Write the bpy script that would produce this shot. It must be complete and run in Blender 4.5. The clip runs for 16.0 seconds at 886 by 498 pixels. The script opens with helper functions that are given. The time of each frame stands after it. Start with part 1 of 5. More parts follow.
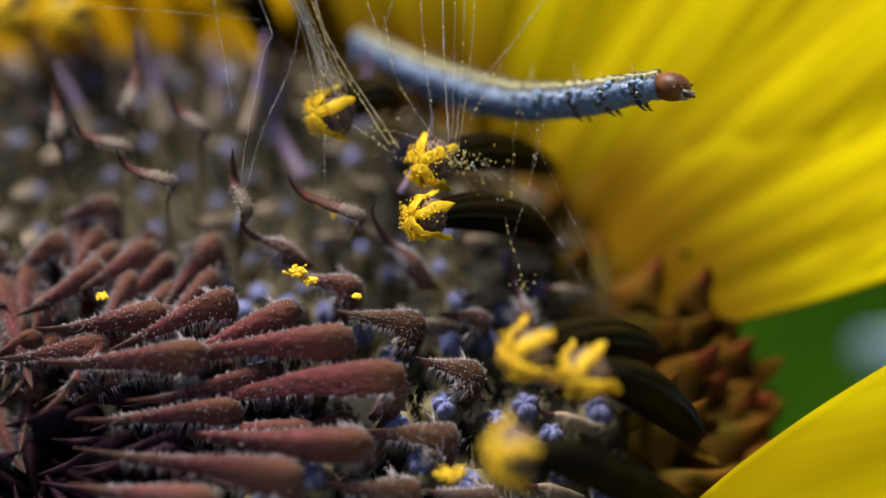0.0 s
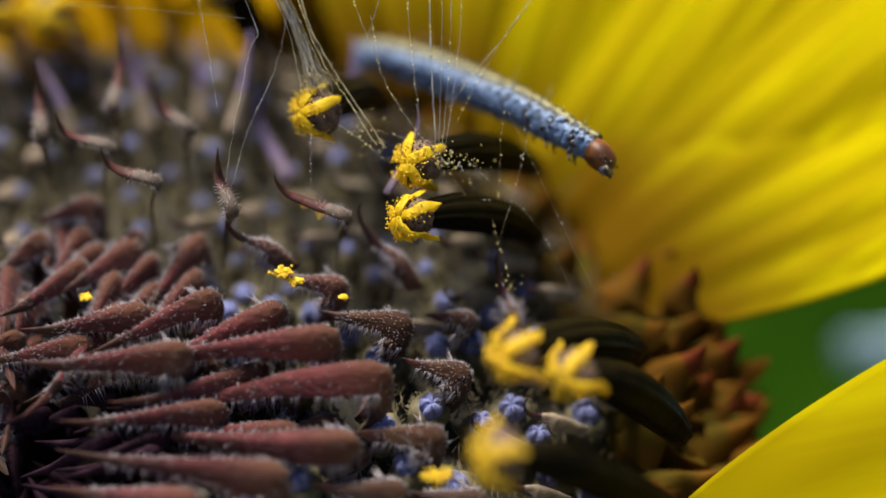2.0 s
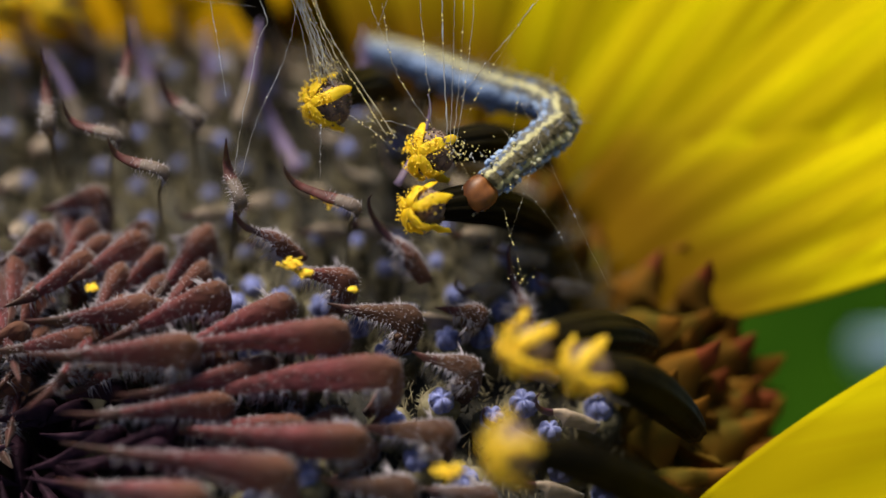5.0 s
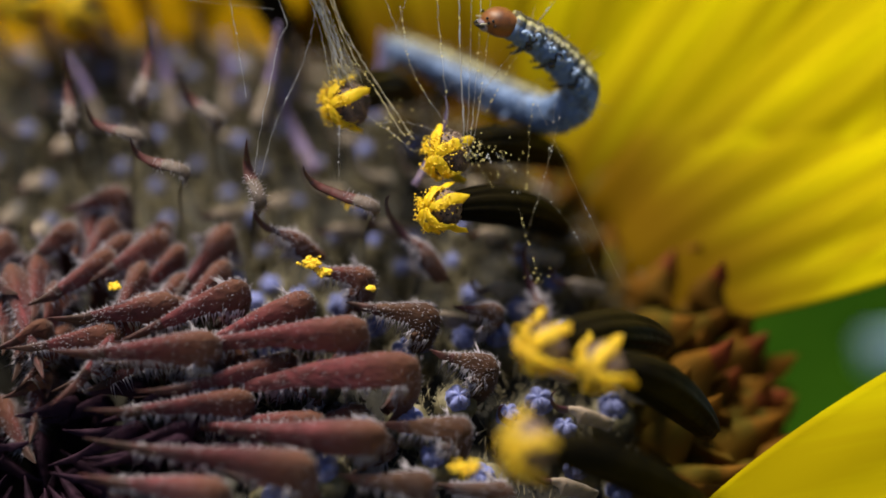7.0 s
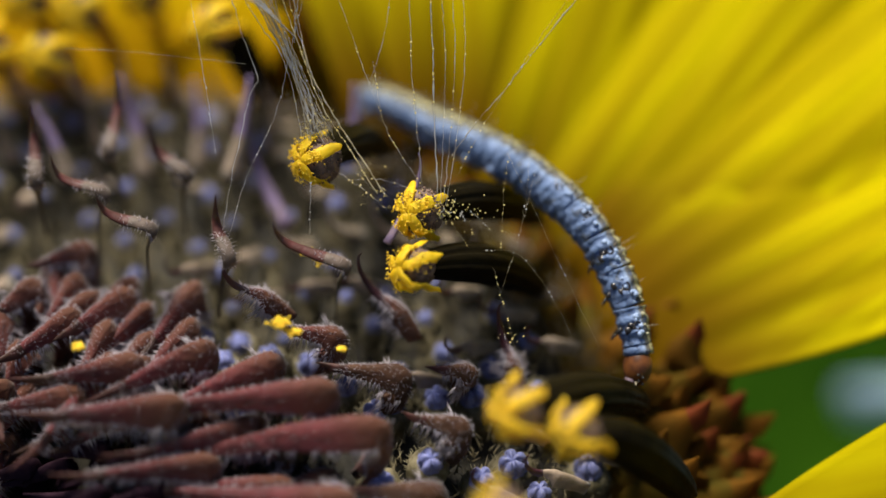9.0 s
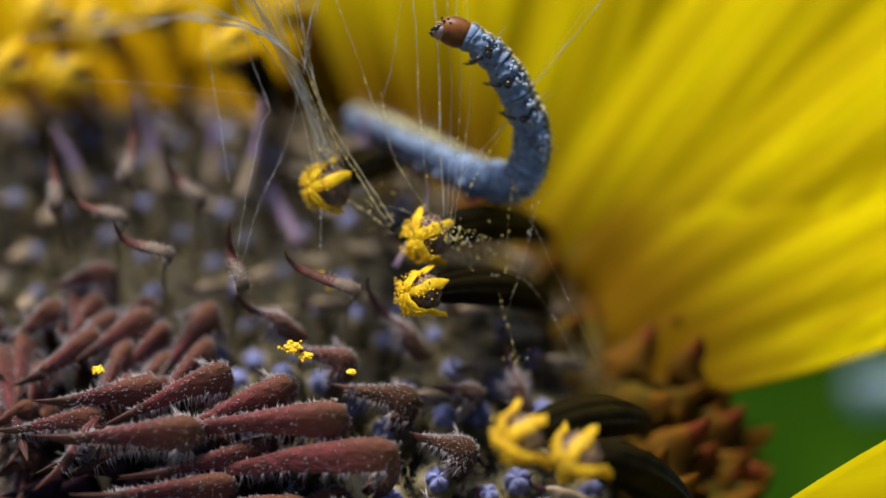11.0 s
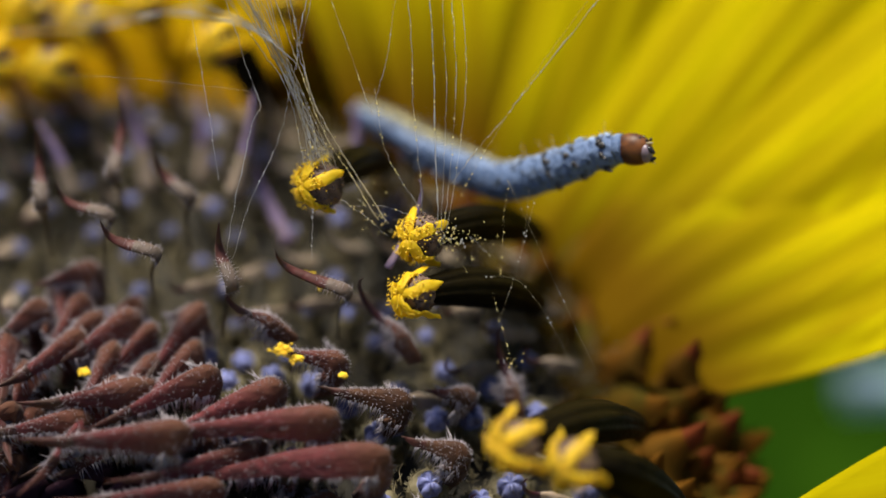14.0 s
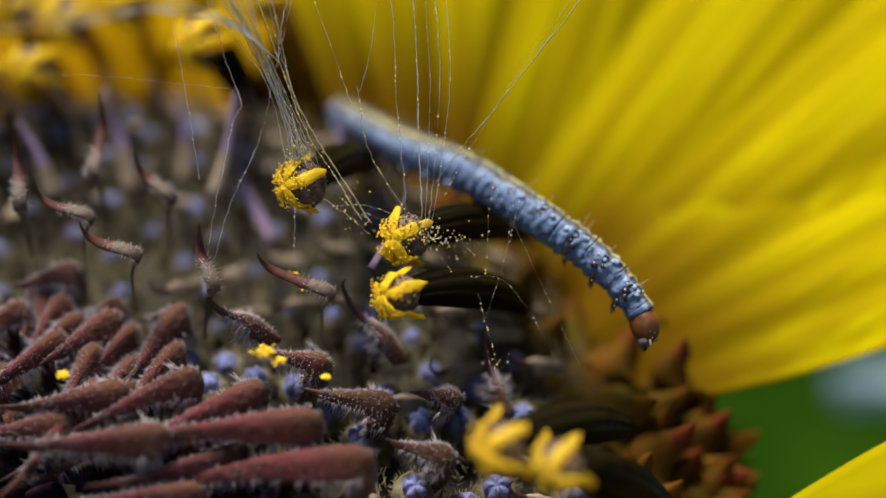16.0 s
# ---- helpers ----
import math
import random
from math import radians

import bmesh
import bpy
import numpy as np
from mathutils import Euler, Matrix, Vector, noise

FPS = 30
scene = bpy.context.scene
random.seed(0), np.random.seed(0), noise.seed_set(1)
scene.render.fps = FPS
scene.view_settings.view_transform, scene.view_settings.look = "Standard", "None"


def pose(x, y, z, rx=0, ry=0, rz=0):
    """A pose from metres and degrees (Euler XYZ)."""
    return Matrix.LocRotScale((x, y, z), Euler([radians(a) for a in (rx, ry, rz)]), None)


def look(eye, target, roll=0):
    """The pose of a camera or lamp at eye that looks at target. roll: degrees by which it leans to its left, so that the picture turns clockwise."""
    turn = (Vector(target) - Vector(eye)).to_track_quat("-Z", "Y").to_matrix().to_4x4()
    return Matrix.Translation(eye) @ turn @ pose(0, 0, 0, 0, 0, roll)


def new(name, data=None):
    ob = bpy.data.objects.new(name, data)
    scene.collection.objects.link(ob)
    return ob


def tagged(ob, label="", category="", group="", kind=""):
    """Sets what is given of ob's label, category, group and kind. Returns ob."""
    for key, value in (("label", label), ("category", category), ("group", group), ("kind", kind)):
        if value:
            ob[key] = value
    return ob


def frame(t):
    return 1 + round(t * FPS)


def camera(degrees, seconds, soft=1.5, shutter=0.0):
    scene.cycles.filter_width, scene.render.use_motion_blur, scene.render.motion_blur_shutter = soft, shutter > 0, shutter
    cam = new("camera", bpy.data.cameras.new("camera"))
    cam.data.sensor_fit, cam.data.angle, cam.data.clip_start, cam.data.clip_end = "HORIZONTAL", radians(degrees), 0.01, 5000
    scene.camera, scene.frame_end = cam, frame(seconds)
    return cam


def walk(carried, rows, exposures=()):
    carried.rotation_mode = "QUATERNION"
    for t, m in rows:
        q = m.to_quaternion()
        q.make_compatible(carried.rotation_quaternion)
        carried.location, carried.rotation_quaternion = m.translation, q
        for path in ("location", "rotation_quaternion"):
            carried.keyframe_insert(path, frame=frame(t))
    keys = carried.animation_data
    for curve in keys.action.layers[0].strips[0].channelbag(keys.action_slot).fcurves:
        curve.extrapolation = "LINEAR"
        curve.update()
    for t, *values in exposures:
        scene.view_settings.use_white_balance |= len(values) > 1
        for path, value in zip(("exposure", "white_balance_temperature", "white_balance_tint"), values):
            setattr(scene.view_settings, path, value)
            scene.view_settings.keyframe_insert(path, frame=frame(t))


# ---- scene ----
M = 0.001  # everything below is written in millimetres

# ---- camera ----
cam = camera(38.3, 16.0, soft=1.6)
cam.data.dof.use_dof = True
cam.data.dof.focus_distance = 50.0 * M
cam.data.dof.aperture_fstop = 12.5
walk(cam, [(t, pose(x * M, y * M, z * M, rx, ry, rz)) for t, x, y, z, rx, ry, rz in (
    (0, 16.750, -26.011, 43.445, 40.000, 0.000, 0.001),
    (0.5, 16.410, -25.875, 43.363, 39.923, -0.117, -0.156),
    (1, 16.584, -25.915, 43.327, 40.116, -0.545, -0.465),
    (1.5, 16.883, -26.023, 43.354, 40.198, -0.503, -0.388),
    (2, 16.599, -25.799, 43.279, 39.962, -0.610, -0.463),
    (2.5, 16.809, -25.791, 43.138, 40.069, -0.515, -0.329),
    (3, 16.885, -26.046, 43.312, 40.173, -0.545, -0.223),
    (3.5, 16.836, -25.716, 43.056, 40.088, -0.748, -0.333),
    (3.7, 16.472, -25.470, 42.967, 39.884, -0.864, -0.334),
    (6, 16.431, -25.504, 42.384, 39.878, -0.362, 0.102),
    (6.5, 16.369, -25.419, 42.367, 39.848, -0.552, 0.086),
    (7, 16.086, -25.987, 43.048, 39.921, -0.356, 0.268),
    (7.5, 16.241, -25.751, 43.545, 40.709, -0.260, 0.459),
    (8, 16.042, -25.249, 43.041, 40.983, -0.231, 0.590),
    (8.5, 15.771, -24.737, 42.779, 41.139, -0.709, 0.334),
    (9, 16.231, -24.677, 42.943, 41.521, -1.286, -0.255),
    (9.2, 16.697, -24.387, 43.083, 41.539, -1.675, -0.416),
    (11.3, 16.731, -23.621, 45.833, 39.657, -0.482, 0.301),
    (11.5, 16.808, -23.284, 45.819, 39.537, -0.635, 0.167),
    (12, 16.339, -23.188, 45.551, 39.339, -0.379, 0.474),
    (12.5, 16.310, -23.287, 45.669, 39.285, -0.515, 0.460),
    (13, 16.347, -23.239, 45.699, 39.261, -0.670, 0.517),
    (13.5, 16.231, -23.156, 45.516, 39.355, -0.994, 0.333),
    (14, 16.435, -22.919, 45.244, 39.475, -1.224, 0.139),
    (14.5, 16.501, -22.637, 44.830, 39.602, -1.614, -0.120),
    (15, 16.696, -22.559, 44.766, 39.598, -1.524, -0.123),
    (15.5, 16.729, -22.438, 44.848, 39.478, -1.583, -0.294),
    (16, 16.830, -22.450, 44.771, 39.401, -1.299, -0.191),
)], exposures=[(0.0, 0.48), (9.0, 0.46), (11.5, 0.40), (16.0, 0.35)])

# ---- light ----
world = bpy.data.worlds.new("sky")
scene.world = world
world.use_nodes = True
wn = world.node_tree.nodes
sky = wn.new("ShaderNodeTexSky")
sky.sky_type, sky.sun_disc = "NISHITA", False
sky.sun_elevation, sky.sun_rotation = radians(59), radians(-25)
world.node_tree.links.new(sky.outputs[0], wn["Background"].inputs[0])
wn["Background"].inputs[1].default_value = 0.06
lamp = bpy.data.lights.new("sun", "SUN")
lamp.energy, lamp.angle, lamp.color = 5.2, radians(18), (1.0, 0.93, 0.80)
sun = new("sun", lamp)
sun.matrix_world = look((-0.035, 0.075, 0.14), (0, 0, 0))


# ---- materials ----
def shader(name, base, second, rough=0.6, grain=900.0, mix=0.5, coarse=180.0, bump=0.3, translucent=0.0, spec=0.4,
           sheen=0.0, stretch=(1, 1, 1), metal=0.0, island=0.0, coat=0.0):
    """A surface with colour variation at two scales, fine relief and, for thin plant tissue, light passing through."""
    m = bpy.data.materials.new(name)
    m.use_nodes = True
    nt = m.node_tree
    n, link = nt.nodes, nt.links.new
    bsdf = n["Principled BSDF"]
    tc, mp = n.new("ShaderNodeTexCoord"), n.new("ShaderNodeMapping")
    mp.inputs["Scale"].default_value = stretch
    link(tc.outputs["Object"], mp.inputs[0])
    fine, big = n.new("ShaderNodeTexNoise"), n.new("ShaderNodeTexNoise")
    fine.inputs["Scale"].default_value, big.inputs["Scale"].default_value = grain, coarse
    fine.inputs["Detail"].default_value, big.inputs["Detail"].default_value = 4, 2
    link(mp.outputs[0], fine.inputs[0]), link(mp.outputs[0], big.inputs[0])
    add = n.new("ShaderNodeMath")
    add.operation = "ADD"
    link(fine.outputs[0], add.inputs[0]), link(big.outputs[0], add.inputs[1])
    ramp = n.new("ShaderNodeMapRange")
    ramp.inputs["From Min"].default_value, ramp.inputs["From Max"].default_value = 1 - 0.35 / max(mix, .05) * .5, 1 + 0.35 / max(mix, .05) * .5
    link(add.outputs[0], ramp.inputs[0])
    col = n.new("ShaderNodeMix")
    col.data_type = "RGBA"
    col.inputs["A"].default_value, col.inputs["B"].default_value = (*base, 1), (*second, 1)
    link(ramp.outputs[0], col.inputs["Factor"])
    last = col.outputs["Result"]
    if island:
        info, hsv = n.new("ShaderNodeObjectInfo"), n.new("ShaderNodeHueSaturation")
        rng = n.new("ShaderNodeMapRange")
        rng.inputs["To Min"].default_value, rng.inputs["To Max"].default_value = 1 - island, 1 + island
        link(info.outputs["Random"], rng.inputs[0]), link(rng.outputs[0], hsv.inputs["Value"]), link(last, hsv.inputs["Color"])
        last = hsv.outputs[0]
    link(last, bsdf.inputs["Base Color"])
    bsdf.inputs["Roughness"].default_value = rough
    bsdf.inputs["Specular IOR Level"].default_value = spec
    bsdf.inputs["Metallic"].default_value = metal
    bsdf.inputs["Sheen Weight"].default_value = sheen
    bsdf.inputs["Coat Weight"].default_value = coat
    if bump:
        b = n.new("ShaderNodeBump")
        b.inputs["Strength"].default_value, b.inputs["Distance"].default_value = bump, 0.1 * M
        link(add.outputs[0], b.inputs["Height"]), link(b.outputs[0], bsdf.inputs["Normal"])
    if translucent:
        tr, mixer = n.new("ShaderNodeBsdfTranslucent"), n.new("ShaderNodeMixShader")
        link(last, tr.inputs["Color"])
        mixer.inputs[0].default_value = translucent
        link(bsdf.outputs[0], mixer.inputs[1]), link(tr.outputs[0], mixer.inputs[2])
        link(mixer.outputs[0], n["Material Output"].inputs[0])
    return m


BRACT = shader("bract", (0.172, 0.042, 0.046), (0.085, 0.024, 0.024), 0.65, 4200, 1.2, 520, 1.0, sheen=.14, island=.3, translucent=.2, spec=.15, stretch=(.45, 1, 1))
# Purple of young bracts, darkened further to paint in the shade of the sunken centre.
BRACT_CORE = shader("young_shaded_bract", (0.040, 0.018, 0.030), (0.018, 0.010, 0.016), 0.7, 2500, .8, 300, .8, island=.3, spec=.05, translucent=.15)
BRACT_BROWN = shader("brown_bract", (0.125, 0.060, 0.034), (0.055, 0.025, 0.015), 0.65, 3200, .9, 420, 1.0, sheen=.05, island=.25, translucent=.2, spec=.2, stretch=(.3, 1, 1))
BRACT_PALE = shader("old_bract", (0.34, 0.255, 0.19), (0.16, 0.12, 0.075), 0.6, 2000, .6, 300, .5, sheen=.2, island=.3)
BRACT_END = shader("bract_end", (0.085, 0.022, 0.020), (0.035, 0.012, 0.006), 0.55, 3000, .8, 400, .6, sheen=.1, spec=.3, island=.25)
CLAW_FOOT = shader("claw_foot", (0.125, 0.088, 0.070), (0.055, 0.038, 0.028), 0.65, 1800, .9, 260, .6, sheen=.12, island=.3)
BRACT_TIP = shader("bract_tip", (0.05, 0.010, 0.015), (0.03, 0.01, 0.012), 0.35, 2500, .5, 400, .3, spec=.6)
SPIKE = shader("violet_spike", (0.36, 0.27, 0.52), (0.22, 0.16, 0.22), 0.5, 1500, .6, 300, .3, translucent=.2)
HAIR = shader("hair", (0.55, 0.51, 0.58), (0.42, 0.37, 0.40), 0.35, 3000, .3, 500, 0, translucent=.3, spec=.5)
BUD = shader("bud", (0.22, 0.25, 0.52), (0.07, 0.07, 0.16), 0.4, 3000, .6, 600, .4, sheen=.08, island=.4)
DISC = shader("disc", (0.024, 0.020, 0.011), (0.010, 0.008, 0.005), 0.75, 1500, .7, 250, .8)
FUZZ = shader("fuzz", (0.22, 0.19, 0.115), (0.10, 0.085, 0.04), 0.6, 1500, .9, 300, .5, translucent=.2, island=.4)
DOWN = shader("down", (0.21, 0.175, 0.10), (0.085, 0.068, 0.036), 0.7, 1200, .9, 260, .4, translucent=.2)
LOBE = shader("floret_lobe", (0.95, 0.72, 0.018), (0.88, 0.60, 0.012), 0.55, 2500, .6, 500, .5, translucent=.45, island=.12)
# Duller, browner yellow for the lobes of three near florets.
LOBE_DULL = shader("dull_floret_lobe", (0.90, 0.63, 0.016), (0.60, 0.38, 0.05), 0.6, 1500, 1.2, 420, .6, translucent=.4, island=.15)
POLLEN = shader("pollen", (0.92, 0.66, 0.04), (0.82, 0.52, 0.025), 0.7, 3000, .5, 900, .4)
TUBE = shader("floret_tube", (0.010, 0.0075, 0.0025), (0.002, 0.0015, 0.001), 0.5, 1600, 1.0, 300, .6, spec=.04, stretch=(.1, 1, 1))
# Copy of TUBE for the back florets, lightened in colour where light is missing.
TUBE_BACK = shader("lightened_floret_tube", (0.55, 0.33, 0.03), (0.36, 0.20, 0.03), 0.55, 1200, .7, 300, .5, translucent=.4, stretch=(.15, 1, 1))
TUBE_IN = shader("floret_throat", (0.20, 0.13, 0.10), (0.05, 0.03, 0.025), 0.7, 2500, .8, 700, .8)
PETAL = shader("ray_petal", (0.86, 0.755, 0.002), (0.53, 0.41, 0.002), 0.8, 1500, 1.1, 520, .3, translucent=.5, stretch=(.03, 1, 1), island=.06, spec=.02)


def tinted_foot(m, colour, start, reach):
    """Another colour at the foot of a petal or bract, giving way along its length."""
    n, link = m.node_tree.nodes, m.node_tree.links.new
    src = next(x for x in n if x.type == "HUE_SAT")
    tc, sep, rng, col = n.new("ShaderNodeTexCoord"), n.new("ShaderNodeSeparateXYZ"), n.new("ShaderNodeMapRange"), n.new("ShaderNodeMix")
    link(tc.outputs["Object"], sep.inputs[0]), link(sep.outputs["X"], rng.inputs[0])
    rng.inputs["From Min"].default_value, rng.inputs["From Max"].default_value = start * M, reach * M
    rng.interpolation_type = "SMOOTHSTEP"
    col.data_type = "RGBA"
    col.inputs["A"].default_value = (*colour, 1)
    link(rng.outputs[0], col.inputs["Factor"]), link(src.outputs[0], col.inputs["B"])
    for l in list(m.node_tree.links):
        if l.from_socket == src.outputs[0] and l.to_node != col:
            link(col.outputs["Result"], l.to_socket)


# Lit copy of PETAL for the back petals: their brighter light is in the colour.
PETAL_LIT_GOLD = shader("lit_gold_petal", (0.95, 0.80, 0.002), (0.74, 0.55, 0.002), 0.8, 1500, 1.1, 520, .3, translucent=.5, stretch=(.03, 1, 1), island=.06, spec=.02)
# Copy of PETAL for one near petal: no brown foot, less light put into colour.
PETAL_PLAIN_DIM = shader("plain_dimmed_petal", (0.58, 0.49, 0.002), (0.47, 0.36, 0.002), 0.8, 1100, .9, 330, .25, translucent=.5, stretch=(.035, 1, 1), island=.06, spec=.02)
# Brown foot: partly pigment, partly the shade near the rim painted in.
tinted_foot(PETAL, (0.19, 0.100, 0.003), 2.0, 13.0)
tinted_foot(PETAL_LIT_GOLD, (0.52, 0.29, 0.003), 1.0, 12.0)
tinted_foot(BRACT, (0.130, 0.056, 0.031), -.4, 3.2)
SCALE_GREEN = shader("green_rim_scale", (0.085, 0.072, 0.010), (0.17, 0.080, 0.009), 0.85, 900, .6, 160, .3, translucent=.4, island=.2, spec=.06)
SCALE = shader("rim_scale", (0.20, 0.080, 0.009), (0.11, 0.065, 0.010), 0.85, 900, .6, 160, .3, translucent=.4, island=.2, spec=.06)
SCALE_RED = shader("rim_scale_tip", (0.19, 0.038, 0.014), (0.15, 0.055, 0.010), 0.7, 900, .6, 200, .3, translucent=.35, spec=.1)
SILK = shader("silk", (0.66, 0.68, 0.74), (0.4, 0.38, 0.34), 0.25, 900, .9, 250, 0, translucent=.5, spec=.7)
POLLEN_PALE = shader("pale_pollen", (0.88, 0.76, 0.34), (0.80, 0.66, 0.22), 0.6, 3000, .5, 900, .3, translucent=.2)
SILK_OLD = shader("dusty_silk", (0.5, 0.42, 0.25), (0.35, 0.3, 0.2), 0.5, 2500, .6, 700, 0, translucent=.3)
LEAF = shader("leaf", (0.004, 0.022, 0.001), (0.026, 0.074, 0.003), 0.9, 120, .5, 45, .3, translucent=.3, spec=.02)
# Pale blue base colour paints the sky's sheen; it is not reflected.
LEAF_SKY_SHEEN = shader("sky_sheen_leaf", (0.55, 0.74, 0.95), (0.35, 0.55, 0.62), 0.4, 120, .6, 25, .3)
SOIL = shader("meadow", (0.02, 0.07, 0.012), (0.05, 0.06, 0.025), 0.9, 30, .7, 6, .3)
HEAD = shader("head_shell", (0.22, 0.075, 0.014), (0.07, 0.022, 0.007), 0.5, 1500, .9, 420, .3, spec=.4)
FACE = shader("face_plate", (0.30, 0.24, 0.30), (0.18, 0.12, 0.13), 0.3, 1500, .7, 500, .3, spec=.5)
BLACK = shader("black_horn", (0.012, 0.011, 0.013), (0.03, 0.026, 0.025), 0.25, 2000, .5, 500, .2, spec=.6)
SETA = shader("seta", (0.55, 0.48, 0.35), (0.4, 0.33, 0.22), 0.4, 2000, .4, 500, 0, translucent=.3)


WART = shader("pale_wart", (0.36, 0.46, 0.66), (0.24, 0.33, 0.52), 0.45, 2000, .5, 500, .3, spec=.35)
WART_YELLOW = shader("yellow_wart", (0.40, 0.37, 0.22), (0.26, 0.25, 0.17), 0.5, 2000, .5, 500, .3)


def skin_material():
    """Caterpillar skin: grey-blue sides, a dark olive back with two yellowish lines, by the place round the body."""
    m = bpy.data.materials.new("caterpillar_skin")
    m.use_nodes = True
    n, link = m.node_tree.nodes, m.node_tree.links.new
    bsdf = n["Principled BSDF"]
    tc, sep = n.new("ShaderNodeTexCoord"), n.new("ShaderNodeSeparateXYZ")
    link(tc.outputs["Object"], sep.inputs[0])
    noise_t = n.new("ShaderNodeTexNoise")
    noise_t.inputs["Scale"].default_value, noise_t.inputs["Detail"].default_value = 3600, 4
    link(tc.outputs["Object"], noise_t.inputs[0])
    ang = n.new("ShaderNodeMath")
    ang.operation = "ARCTAN2"
    side = n.new("ShaderNodeMath")
    side.operation = "ABSOLUTE"
    link(sep.outputs["Y"], side.inputs[0])
    link(side.outputs[0], ang.inputs[0]), link(sep.outputs["Z"], ang.inputs[1])
    wob = n.new("ShaderNodeMath")
    wob.operation = "MULTIPLY_ADD"
    wob.inputs[1].default_value = 0.35
    link(noise_t.outputs[0], wob.inputs[0]), link(ang.outputs[0], wob.inputs[2])
    ramp = n.new("ShaderNodeValToRGB")
    sc = n.new("ShaderNodeMath")
    sc.operation = "DIVIDE"
    sc.inputs[1].default_value = math.pi
    link(wob.outputs[0], sc.inputs[0]), link(sc.outputs[0], ramp.inputs[0])
    cr = ramp.color_ramp
    cr.elements[0].position, cr.elements[0].color = 0.0, (0.07, 0.055, 0.022, 1)
    cr.elements[1].position, cr.elements[1].color = 1.0, (0.13, 0.18, 0.30, 1)
    for p, c in ((0.17, (0.06, 0.05, 0.025, 1)), (0.22, (0.40, 0.36, 0.17, 1)), (0.28, (0.38, 0.36, 0.20, 1)), (0.32, (0.10, 0.09, 0.07, 1)),
                 (0.40, (0.13, 0.13, 0.12, 1)), (0.44, (0.24, 0.32, 0.48, 1)), (0.52, (0.155, 0.22, 0.38, 1)), (0.64, (0.115, 0.175, 0.32, 1))):
        e = cr.elements.new(p)
        e.color = c
    blot, cut, dark = n.new("ShaderNodeTexNoise"), n.new("ShaderNodeMapRange"), n.new("ShaderNodeMix")
    blot.inputs["Scale"].default_value, blot.inputs["Detail"].default_value = 2600, 5
    info = n.new("ShaderNodeObjectInfo")
    mv = n.new("ShaderNodeVectorMath")
    link(tc.outputs["Object"], mv.inputs[0]), link(info.outputs["Random"], mv.inputs[1])
    link(mv.outputs[0], blot.inputs[0])
    cut.inputs["From Min"].default_value, cut.inputs["From Max"].default_value = 0.54, 0.64
    link(blot.outputs[0], cut.inputs[0])
    dark.data_type = "RGBA"
    dark.inputs["B"].default_value = (0.075, 0.095, 0.14, 1)
    link(cut.outputs[0], dark.inputs["Factor"]), link(ramp.outputs[0], dark.inputs["A"])
    link(dark.outputs["Result"], bsdf.inputs["Base Color"])
    bsdf.inputs["Roughness"].default_value, bsdf.inputs["Specular IOR Level"].default_value = 0.56, 0.22
    bsdf.inputs["Subsurface Weight"].default_value = 0.0
    b = n.new("ShaderNodeBump")
    b.inputs["Strength"].default_value, b.inputs["Distance"].default_value = .6, 0.25 * M
    link(noise_t.outputs[0], b.inputs["Height"]), link(b.outputs[0], bsdf.inputs["Normal"])
    return m


SKIN = skin_material()

# ---- shapes ----
rnd = random.Random(7)


def mesh(name, verts, faces, mats, slots=None, smooth=True):
    me = bpy.data.meshes.new(name)
    me.from_pydata([(x * M, y * M, z * M) for x, y, z in verts], [], faces)
    for mt in (mats if isinstance(mats, (list, tuple)) else (mats,)):
        me.materials.append(mt)
    if smooth:
        me.polygons.foreach_set("use_smooth", [True] * len(me.polygons))
    if slots:
        me.polygons.foreach_set("material_index", slots)
    me.update()
    return me


def part(name, me, parent=None, m=None, label=""):
    ob = new(name, me)
    ob.parent = parent
    if m is not None:
        ob.matrix_basis = m
    if label:
        tagged(ob, label)
    return ob


def at(x, y, z, rx=0, ry=0, rz=0):
    return pose(x * M, y * M, z * M, rx, ry, rz)


def loft(rings, cap=True):
    """Skin through closed rings of equal count."""
    k = len(rings[0])
    verts = [tuple(p) for r in rings for p in r]
    faces = [(i * k + j, i * k + (j + 1) % k, (i + 1) * k + (j + 1) % k, (i + 1) * k + j) for i in range(len(rings) - 1) for j in range(k)]
    if cap:
        faces += [tuple(range(k - 1, -1, -1)), tuple(range((len(rings) - 1) * k, len(rings) * k))]
    return verts, faces


def tube(points, radii, sides=6):
    """A round tube along points."""
    pts = [Vector(p) for p in points]
    rings, up = [], Vector((0.13, 0.21, 1)).normalized()
    for i, p in enumerate(pts):
        d = (pts[min(i + 1, len(pts) - 1)] - pts[max(i - 1, 0)]).normalized()
        if abs(d.dot(up)) > 0.97:
            up = Vector((1, 0.1, 0.2)).normalized()
        a = d.cross(up).normalized()
        b = a.cross(d).normalized()
        up = b
        rings.append([p + (a * math.cos(q) + b * math.sin(q)) * radii[i] for q in (2 * math.pi * j / sides for j in range(sides))])
    return loft(rings)


def join(*shapes):
    verts, faces = [], []
    for v, f in shapes:
        o = len(verts)
        verts += v
        faces += [tuple(i + o for i in g) for g in f]
    return verts, faces


def spike(base, way, length, radius, sides=3):
    """A thin pointed hair."""
    way = Vector(way).normalized()
    a = way.orthogonal().normalized()
    b = way.cross(a)
    base = Vector(base)
    v = [tuple(base + (a * math.cos(q) + b * math.sin(q)) * radius) for q in (2 * math.pi * j / sides for j in range(sides))]
    return v + [tuple(base + way * length)], [(j, (j + 1) % sides, sides) for j in range(sides)]


